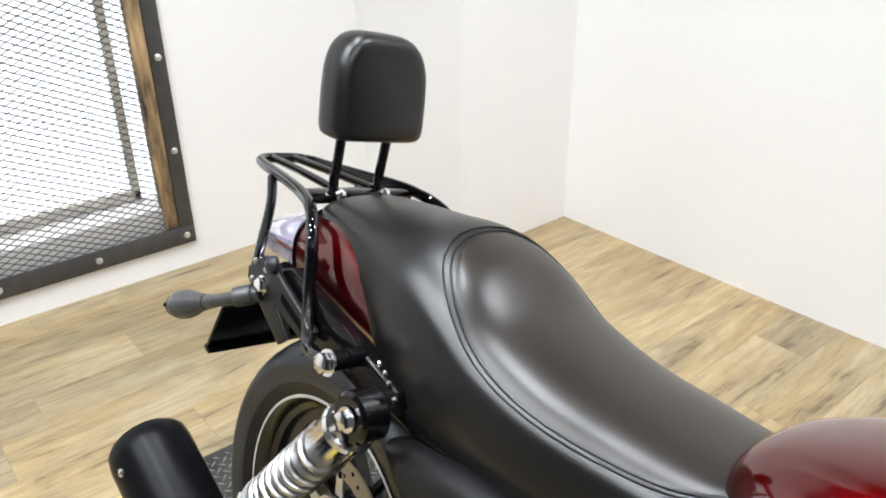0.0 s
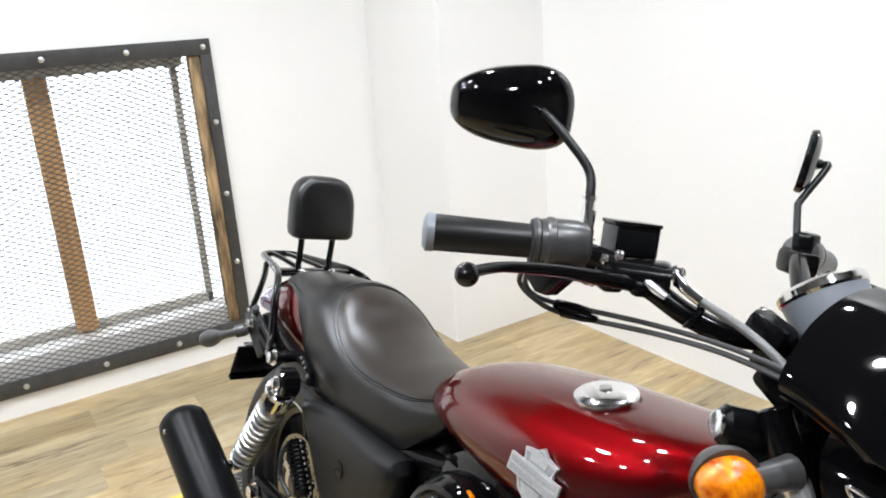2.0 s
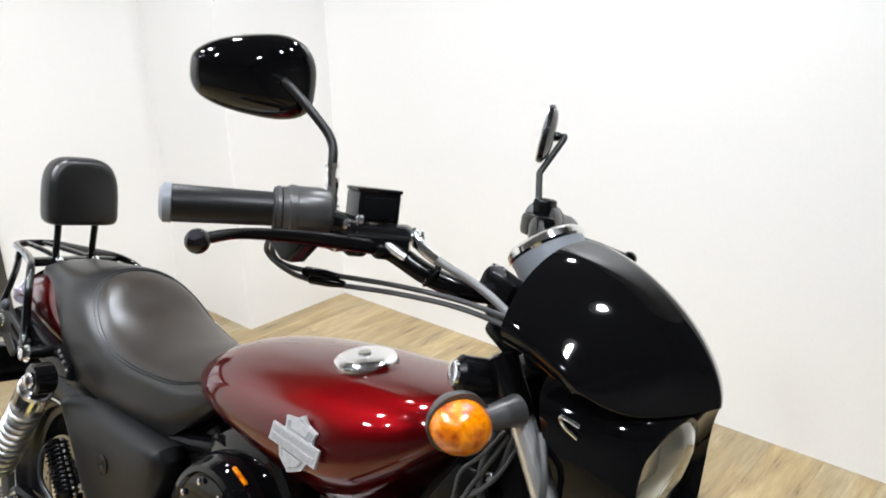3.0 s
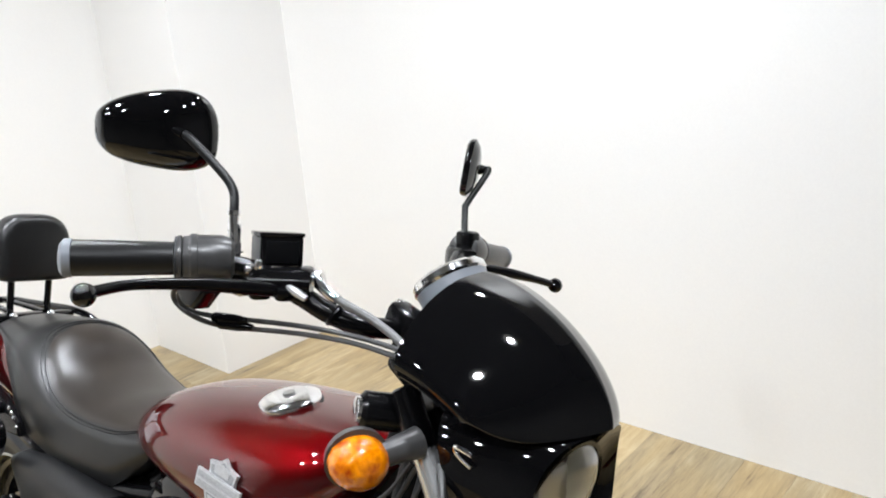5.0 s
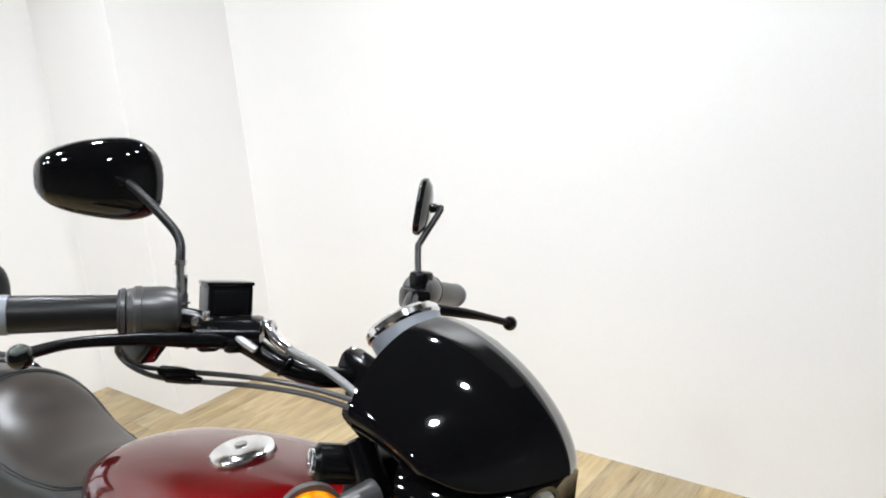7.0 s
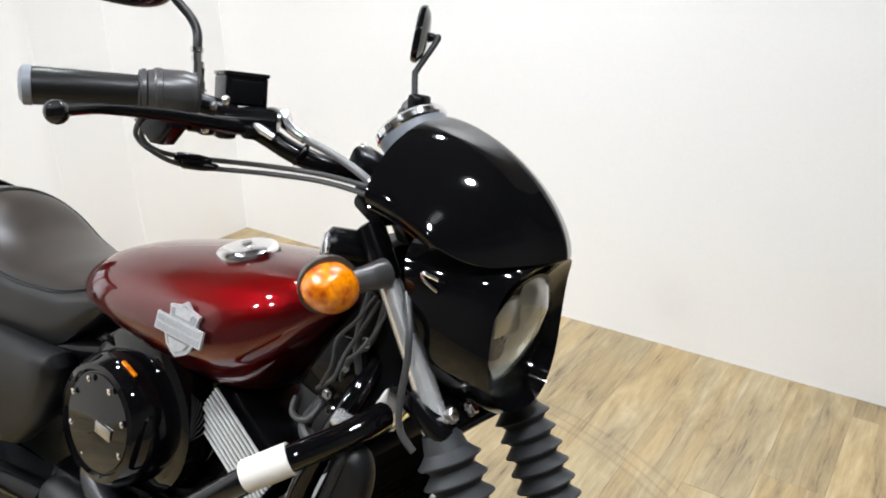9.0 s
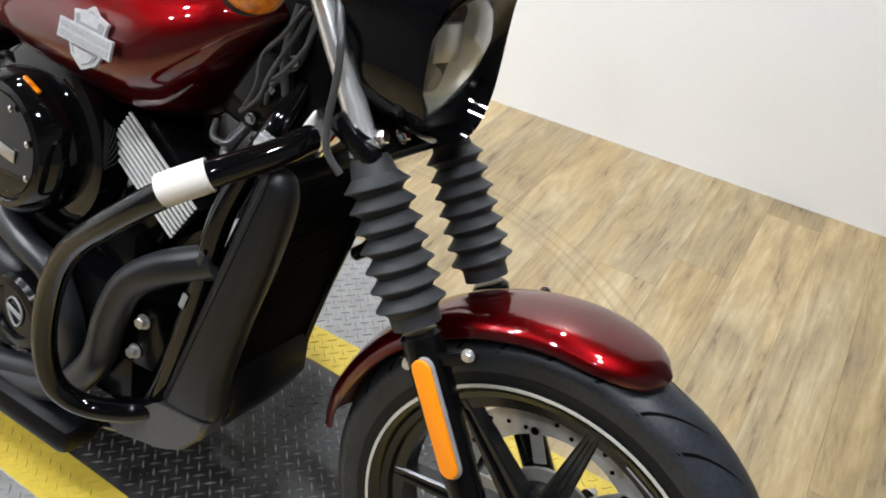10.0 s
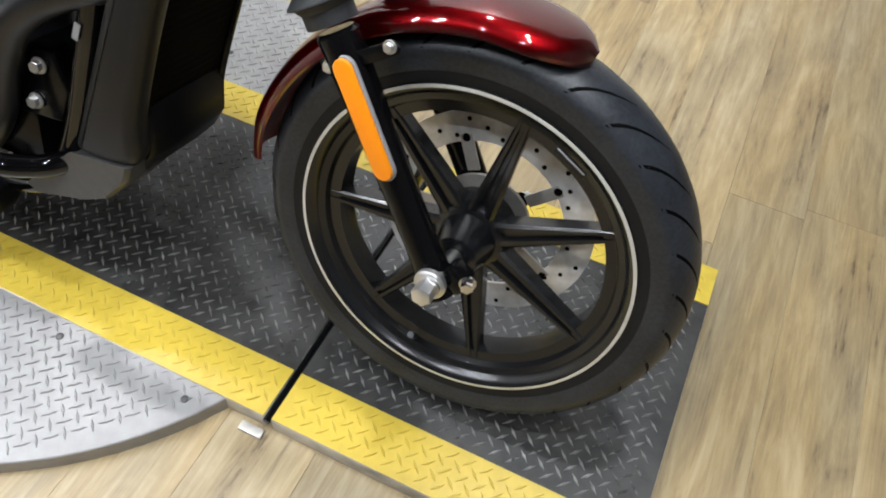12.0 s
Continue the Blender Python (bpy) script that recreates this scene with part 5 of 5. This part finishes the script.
part("switch_foot", prism([(0.874, 1.036), (0.905, 1.045), (0.944, 1.046), (0.946, 1.034), (0.924, 1.012), (0.908, 1.012)], -0.238, -0.212, 0.005), BLACK_SATIN, bar, "black lower switch housing")
part("switch_rib", lathe([(-0.006, 0.0262), (-0.003, 0.0285), (0.003, 0.0285), (0.006, 0.0262)], (0.9135, -0.231, 1.0695), (0.535, 0.843, 0.04), 30), SIGNAL_GREY, bar)
part("stem_base", merge(lathe([(0, 0.0105), (0.010, 0.0105), (0.012, 0.0085), (0.028, 0.0085), (0.030, 0.007)], (0.921, -0.184, 1.058), (0, 0, 1), 6), lathe([(0.030, 0.0075), (0.052, 0.0075)], (0.921, -0.184, 1.058), (0, 0, 1), 18)), CHROME, bar, "bright mirror mounting nut")
part("perch_bolt", dome((0.912, -0.196, 1.050), (0.3, -1, 0.2), 0.0085, 0.008), BOLT, mc, "bright perch bolt")
part("bar_clamp", merge(rbox((1.078, -0.045, 1.006), (0.050, 0.034, 0.044), 0.010, (0, 20, 0)), rbox((1.078, 0.045, 1.006), (0.050, 0.034, 0.044), 0.010, (0, 20, 0)), rbox((1.090, 0.0, 0.978), (0.045, 0.12, 0.024), 0.008, (0, 20, 0))), BLACK_SATIN, bar, "black handlebar clamp")
for q in ((1.066, 1.030), (1.094, 1.018)):
    for y in (-0.045, 0.045):
        part("clamp_screw", dome((q[0], y, q[1]), (0.35, 0, 1), 0.0055, 0.005), CHROME, bar)
part("cable_clip", tube([(1.028, -0.122, 1.006), (1.040, -0.132, 1.012), (1.046, -0.124, 1.026), (1.036, -0.112, 1.028)], 0.0032, 8, 4, True), BLACK_SATIN, bar, "small black cable clip")
clb = part("clutch_perch", merge(rbox((0.945, 0.215, 1.058), (0.06, 0.036, 0.036), 0.009, (0, 0, -30)), rbox((0.94, 0.235, 1.085), (0.03, 0.03, 0.03), 0.006)), BLACK_SATIN, bar)


def mirror(stem, centre, side):
    ob = part("mirror", tube(stem, 0.0055, 12, 5), SIDE_PLASTIC, bar, "black teardrop rear-view mirror")
    part("stem_collar", lathe([(-0.03, 0.0065), (0.0, 0.0065), (0.001, 0.008), (0.006, 0.008)], stem[1], V(stem[1]) - V(stem[0]), 16), CHROME, ob)
    part("stem_nut", bolt(V(stem[0]) + V((0, 0, 0.004)), V(stem[1]) - V(stem[0]), 0.009, 0.012), CHROME, ob)
    return ob


def mirror_shell(c, u, v, n, wide, high, deep, side):
    """A teardrop shell: u outwards, v up, n towards the front."""
    outl = []
    for k in range(44):
        a = 2 * math.pi * k / 44
        ca, sa = math.cos(a), math.sin(a)
        x = wide * math.copysign(abs(ca) ** 0.8, ca)
        h = high * (1.02 - 0.36 * (x / wide)) if sa > 0 else high * (1.02 - 0.06 * (x / wide))
        outl.append((x, h * math.copysign(abs(sa) ** (0.80 if sa > 0 else 0.58), sa) + 0.004 * x / wide))
    rings = []
    for dd, f in ((-0.004, 0.96), (0.0, 1.0), (0.006, 1.0), (deep * 0.45, 0.93), (deep * 0.75, 0.78), (deep * 0.93, 0.52), (deep, 0.2), (deep * 1.01, 0.02)):
        rings.append([c + u * (x * f) + v * (y * f) + n * dd for x, y in outl])
    glass_ring = [c + u * (x * 0.94) + v * (y * 0.94) - n * 0.0045 for x, y in outl]
    return loft(rings), glass_ring


for side, stem, c, un, vu in (
    (-1, [(0.920, -0.184, 1.072), (0.918, -0.184, 1.120), (0.907, -0.180, 1.150), (0.886, -0.191, 1.176), (0.853, -0.210, 1.208), (0.838, -0.216, 1.214)], V((0.799, -0.219, 1.214)), V((-0.74, -0.67, 0.0)), V((0, 0, 1))),
    (1, [(0.915, 0.258, 1.050), (0.906, 0.270, 1.078), (0.884, 0.292, 1.128), (0.881, 0.300, 1.140), (0.888, 0.340, 1.194), (0.880, 0.344, 1.199), (0.868, 0.338, 1.198)], V((0.857, 0.328, 1.199)), V((-0.56, 0.83, 0.0)), V((0.05, 0.10, 1)).normalized()),
):
    mir = mirror(stem, c, side)
    u = un.normalized()
    part("stem_boss", lathe([(-0.012, 0.007), (0.0, 0.0095), (0.010, 0.0095), (0.012, 0.006)], stem[-1], V(stem[-1]) - V(stem[-2]), 16), BLACK_SATIN, mir)
    n = V((u.y, -u.x, 0)) * (-1 if side < 0 else 1)
    n = n if n.x > 0 else -n
    shell, gl = mirror_shell(c, u, vu, n, 0.075 if side < 0 else 0.067, 0.0465, 0.034 if side < 0 else 0.018, side)
    part("mirror_shell", shell, BLACK_GLOSS, mir, "gloss black mirror shell", 55)
    bm = bmesh.new()
    bm.faces.new([bm.verts.new(p) for p in gl])
    g2 = bmesh.ops.extrude_face_region(bm, geom=list(bm.faces))
    bmesh.ops.translate(bm, vec=-n * 0.001, verts=[e for e in g2["geom"] if isinstance(e, bmesh.types.BMVert)])
    part("mirror_glass", bm, MIRROR_GLASS, mir, "mirror glass")

neck = part("frame_neck", prism([(1.00, 0.700), (1.10, 0.668), (1.165, 0.690), (1.185, 0.745), (1.165, 0.82), (1.14, 0.92), (1.085, 0.92), (1.06, 0.83)], -0.062, 0.062, 0.014), BLACK_MATTE, bike, "black frame neck")
part("neck_plate", prism([(1.035, 0.735), (1.085, 0.705), (1.135, 0.735), (1.125, 0.80), (1.075, 0.80)], -0.078, -0.060, 0.006), BLACK_SATIN, neck)
for x, z in ((1.075, 0.715), (1.115, 0.722), (1.10, 0.76), (1.13, 0.80), (1.085, 0.695)):
    part("neck_bolt", bolt((x, -0.080, z), (0.1, -1, 0.1), 0.0055, 0.006), CHROME, neck)
part("guard_mount", merge(rbox((1.135, -0.10, 0.70), (0.05, 0.03, 0.022), 0.006, (0, 30, 20))), POLISHED, neck, "bright guard mounting clamp")
# thin chrome strip bent to a V beside the lamp surround
part("fairing_strip", tube([(1.246, -0.114, 0.911), (1.224, -0.114, 0.914), (1.228, -0.114, 0.906), (1.246, -0.114, 0.898)], 0.0024, 8, 4), CHROME, bike, "thin bright bent strip by the fairing")
# cables
for nm, pts, r in (
    ("throttle_cable", [(0.905, -0.235, 1.045), (0.886, -0.232, 1.022), (0.890, -0.222, 1.005), (0.905, -0.190, 0.996), (0.998, -0.142, 0.998), (1.080, -0.120, 0.998), (1.15, -0.10, 0.99)], 0.0031),
    ("throttle_cable", [(0.90, -0.24, 1.045), (0.878, -0.234, 1.018), (0.896, -0.220, 0.999), (0.914, -0.187, 0.986), (1.0, -0.142, 0.989), (1.080, -0.120, 0.990), (1.15, -0.10, 0.98)], 0.0031),
    ("brake_hose", [(1.009, -0.130, 1.060), (1.024, -0.130, 1.047), (1.047, -0.126, 1.036), (1.088, -0.108, 1.018), (1.130, -0.100, 0.996), (1.17, -0.09, 0.96)], 0.0048),
    ("clutch_cable", [(0.99, 0.20, 1.05), (1.04, 0.14, 1.03), (1.12, 0.08, 0.99), (1.15, 0.05, 0.92)], 0.0042),
    ("brake_line", [(1.20, -0.105, 0.885), (1.222, -0.125, 0.850), (1.225, -0.127, 0.813), (1.222, -0.128, 0.767), (1.226, -0.127, 0.734), (1.242, -0.120, 0.712)], 0.0042),
    ("wiring_loom", [(1.12, -0.07, 0.86), (1.115, -0.08, 0.80), (1.12, -0.075, 0.75), (1.10, -0.05, 0.70)], 0.005),
    ("wiring_loom", [(1.14, -0.06, 0.86), (1.13, -0.07, 0.80), (1.10, -0.08, 0.76), (1.08, -0.06, 0.70)], 0.004),
    ("harness_wire", [(1.145, -0.09, 0.865), (1.125, -0.098, 0.83), (1.10, -0.10, 0.80), (1.095, -0.10, 0.765), (1.08, -0.10, 0.735)], 0.0026),
    ("harness_wire", [(1.15, -0.088, 0.86), (1.135, -0.095, 0.825), (1.115, -0.10, 0.785), (1.10, -0.10, 0.75), (1.07, -0.095, 0.725)], 0.003),
    ("harness_wire", [(1.16, -0.085, 0.85), (1.15, -0.092, 0.82), (1.13, -0.098, 0.79), (1.105, -0.098, 0.77)], 0.0024),
    ("harness_wire", [(1.04, -0.10, 0.705), (1.05, -0.115, 0.69), (1.075, -0.115, 0.69), (1.085, -0.10, 0.71)], 0.004),
    ("coolant_hose", [(1.06, -0.07, 0.70), (1.05, -0.09, 0.665), (1.08, -0.095, 0.65), (1.11, -0.08, 0.67)], 0.009),
):
    part(nm, tube(pts, r, 10, 6), HOSE if nm == "brake_hose" else CABLE, bike, "grey braided brake hose" if nm == "brake_hose" else "thin dark grey cable")
part("cable_ferrule", lathe([(-0.022, 0.004), (-0.018, 0.0064), (0.006, 0.0064), (0.020, 0.0045), (0.024, 0.0034)], (0.918, -0.183, 0.995), (0.85, 0.5, 0.0), 12), BLACK_SATIN, bike)
part("cable_ferrule", lathe([(-0.022, 0.004), (-0.018, 0.0064), (0.006, 0.0064), (0.020, 0.0045), (0.024, 0.0034)], (0.925, -0.180, 0.988), (0.85, 0.5, 0.0), 12), BLACK_SATIN, bike)
part("hose_fitting", tube([(1.009, -0.130, 1.060), (1.016, -0.131, 1.052), (1.028, -0.130, 1.044), (1.046, -0.127, 1.036)], [0.008, 0.0072, 0.0066, 0.0062], 12, 4), CHROME, bike, "bright hose fitting")
part("ignition_switch", merge(lathe([(0, 0.022), (0.045, 0.022), (0.05, 0.016)], (1.12, -0.085, 0.915), (-0.5, -0.8, 0.1), 20)), BLACK_SATIN, bike)
part("ignition_ring", lathe([(0.046, 0.015), (0.054, 0.015), (0.055, 0.010)], (1.12, -0.085, 0.915), (-0.5, -0.8, 0.1), 20), CHROME, bike)

# ---- headlight, fairing, gauge, front signals ----
HN = V((1.0, 0, -0.26)).normalized()
part("lamp_bucket", rbox((1.215, 0, 0.85), (0.09, 0.15, 0.15), 0.03, (0, 12, 0)), BLACK_MATTE, bike, "black plastic lamp bucket")
HC = V((1.282, 0, 0.841))
head = part("headlight", lathe([(-0.10, 0.03), (-0.085, 0.055), (-0.05, 0.074), (-0.004, 0.080), (0.004, 0.079), (0.004, 0.074)], HC, HN, 48, False), BLACK_SATIN, bike, "round clear headlight")
part("reflector_bowl", lathe([(-0.07, 0.001), (-0.065, 0.03), (-0.045, 0.055), (-0.01, 0.072), (0.0, 0.074)], HC, HN, 48, False), BOWL, head, "bright reflector bowl")
lens = part("headlight_lens", lathe([(0.002, 0.0745), (0.010, 0.068), (0.017, 0.05), (0.021, 0.025), (0.022, 0.0005), (0.019, 0.0005), (0.018, 0.025), (0.014, 0.05), (0.007, 0.067), (0.0, 0.073)], HC, HN, 48, False), CLEAR, head, "clear domed lens")
lens.visible_shadow = False
part("bulb_shield", merge(rbox(HC + HN * -0.01 + V((0, 0, 0.012)), (0.012, 0.06, 0.045), 0.006), lathe([(-0.06, 0.016), (-0.02, 0.016), (-0.014, 0.012)], HC + V((0, 0, -0.035)), HN, 20)), STEEL, head)


def between(rows, u):
    """A point of a smooth line through rows of (u, x, y, z)."""
    return V(sampled(rows, u))


# the cowl's trailing arch and its rim, from one flank (0) over the crown (1)
ARCH = [(0.0, 1.155, 0.133, 0.976), (0.07, 1.153, 0.1405, 0.988), (0.2, 1.151, 0.126, 1.014), (0.45, 1.148, 0.093, 1.044), (0.72, 1.151, 0.048, 1.0695), (1.0, 1.156, 0.0, 1.080)]
RIM = [(0.0, 1.236, 0.125, 0.943), (0.07, 1.246, 0.1285, 0.948), (0.2, 1.270, 0.109, 0.936), (0.4, 1.2945, 0.085, 0.932), (0.65, 1.322, 0.048, 0.937), (1.0, 1.339, 0.0, 0.941)]


def cowl_point(u, v, inset=0.0):
    """u from -1 to 1 across the cowl, v from the arch (0) to the rim (1)."""
    k = 1 - abs(u)
    k = k if k < 1 else 1.0
    a, r = between(ARCH, k), between(RIM, k)
    q = v * math.pi / 2
    e = 2 / (1.35 + 0.3 * k)
    sn, cs = math.sin(q) ** e, math.cos(q) ** e
    x = a.x + (r.x - a.x) * sn
    y = r.y + (a.y - r.y) * cs ** 0.75
    z = r.z + (a.z - r.z) * cs
    if inset:
        c = V((1.19, 0, 0.93))
        p = V((x, y, z))
        p -= (p - c).normalized() * inset
        x, y, z = p
    return (x, math.copysign(y, u) if u else 0.0, z)


def cowl():
    nu, nv = 48, 26
    us = [-1 + 2 * k / nu for k in range(nu + 1)]
    outer = [[cowl_point(u, v / nv) for u in us] for v in range(nv + 1)]
    inner = [[cowl_point(u, v / nv, 0.005) for u in us] for v in range(nv + 1)]
    skin = merge(loft(outer, False, False), loft(inner, False, False))
    edge = [loft([outer[0], inner[0]], False, False), loft([outer[-1], inner[-1]], False, False)]
    for k in (0, nu):
        edge.append(loft([[r[k] for r in outer], [r[k] for r in inner]], False, False))
    bm = merge(skin, *edge)
    bmesh.ops.remove_doubles(bm, verts=bm.verts, dist=1e-5)
    return bm


def lamp_surround():
    """The nose below the cowl: from the lens ring out to a soft lip, then back along the flanks."""
    rings = [[] for k in range(7)]
    for k in range(72):
        a = 2 * math.pi * k / 72
        c, s = math.cos(a), math.sin(a)
        lens = HC + HN * 0.002 + 0.0775 * (c * V((0, 1, 0)) + s * V((0.2516, 0, 0.968)))
        e = 0.70 if s > 0 else 0.78
        y = 0.088 * math.copysign(abs(c) ** e, c)
        z = 0.848 + (0.0895 if s > 0 else 0.094) * math.copysign(abs(s) ** e, s)
        x = 1.304 + (0.009 + 0.019 * min(1, max(0, (z - 0.79) / 0.13))) * (1 - (y / 0.088) ** 2)
        lip = V((x, y, z))
        back = 1.178 + max(0, 0.93 - z) * 0.52
        rings[0].append(lens - HN * 0.03)
        rings[1].append(lens)
        rings[2].append(lens.lerp(lip, 0.6) - V((0.002, 0, 0)))
        rings[3].append(lip)
        rings[4].append(V((x - 0.010, y * 1.06, 0.848 + (z - 0.848) * 1.05)))
        up = min(1, max(0, (z - 0.79) / 0.14)) ** 1.5
        rings[5].append(V((x - 0.055, y * (1.11 + 0.27 * up), 0.848 + (z - 0.848) * (1.12 if s > 0 else 1.02))))
        rings[6].append(V((min(back, x - 0.07), y * (1.16 + 0.22 * up), 0.848 + (z - 0.848) * (0.93 if s < 0 else 1.12))))
    bm = loft(rings, caps=False)
    return bm


fair = part("fairing", cowl(), BLACK_GLOSS, bike, "gloss black headlight fairing", 50)
part("lamp_surround", lamp_surround(), BLACK_GLOSS, fair, "gloss black lamp surround", 60)
for side in (-1, 1):
    hem = [cowl_point(side * 1.0, v / 12) for v in range(9)]
    part("hem_bead", tube(hem, 0.0028, 8, 2), BLACK_GLOSS, fair, "rolled lower hem of the cowl")
gauge = part("gauge", lathe([(-0.055, 0.028), (-0.045, 0.040), (0.0, 0.0455), (0.014, 0.0465)], (1.1075, 0.010, 1.0450), (-0.62, 0, 0.78), 40), GREY_CAP, bike, "round grey speedometer pod")
part("gauge_bezel", lathe([(0.012, 0.0466), (0.015, 0.049), (0.022, 0.0485), (0.026, 0.045), (0.027, 0.041), (0.021, 0.039)], (1.1075, 0.010, 1.0450), (-0.62, 0, 0.78), 40, False), CHROME, gauge, "chrome bezel")
part("gauge_face", lathe([(0.018, 0.040), (0.019, 0.0005)], (1.1075, 0.010, 1.0450), (-0.62, 0, 0.78), 40), BLACK_SATIN, gauge)
for side in (-1, 1):
    sig = part("front_signal", merge(tube([(1.168, 0.108 * side, 0.900), (1.160, 0.140 * side, 0.895), (1.150, 0.168 * side, 0.889)], [0.018, 0.014, 0.014], 14, 4), lathe([(-0.006, 0.0345), (-0.016, 0.033), (-0.03, 0.024), (-0.034, 0.012)], (1.148, 0.176 * side, 0.888), (0.87, 0.47 * side, -0.14), 32)), SIGNAL_GREY, bike, "grey-backed front turn signal")
    lens_bm = lathe([(-0.008, 0.0322), (0.006, 0.0318), (0.014, 0.0292), (0.022, 0.0235), (0.028, 0.013), (0.030, 0.0005)], (1.148, 0.176 * side, 0.888), (0.87, 0.47 * side, -0.14), 32)
    bmesh.ops.scale(lens_bm, vec=(1, 1, 0.88), space=Matrix.Translation((-1.148, 0, -0.888)), verts=lens_bm.verts)
    part("signal_lens", lens_bm, AMBER, sig, "moulded amber lens")

# side stand, far side
part("side_stand", tube([(0.72, 0.13, 0.20), (0.80, 0.22, 0.10), (0.86, 0.28, 0.045)], 0.012, 10, 4), BLACK_SATIN, bike)

# ---- floor planks ----
PW, PL = 0.152, 1.22
rng = random.Random(4)
pm = finish(rbox((0, 0, -0.003), (PW - 0.0005, PL - 0.0005, 0.006), 0.0003, seg=1))
pm.materials.append(PLANK)
ix = 0
x = WX + PW / 2 - 0.02
while x < X1 - PW / 2 and ix < 42:
    y = Y0 + 1.2 + rng.uniform(0, PL)
    while y - PL / 2 < WY:
        if y + PL / 2 > -1.4 and x < X1:
            top = min(y + PL / 2, WY)
            if top > y + PL / 2 - 0.01:
                ob = new("plank", pm)
                ob.location = (x, y, 0)
            else:
                cut = top - (y - PL / 2)
                ob = new("plank", finish(rbox((0, 0, -0.003), (PW - 0.0005, cut - 0.0005, 0.006), 0.0003, seg=1)))
                ob.data.materials.append(PLANK)
                ob.location = (x, y - PL / 2 + cut / 2, 0)
            ob.parent = floor_ob
        y += PL
    x += PW
    ix += 1
tagged(part("floor_rest", box_between((WX - T, Y0, -0.0055), (X1, WY, -0.0045)), PLANK), "pale oak vinyl floor", "floor", kind="structure")
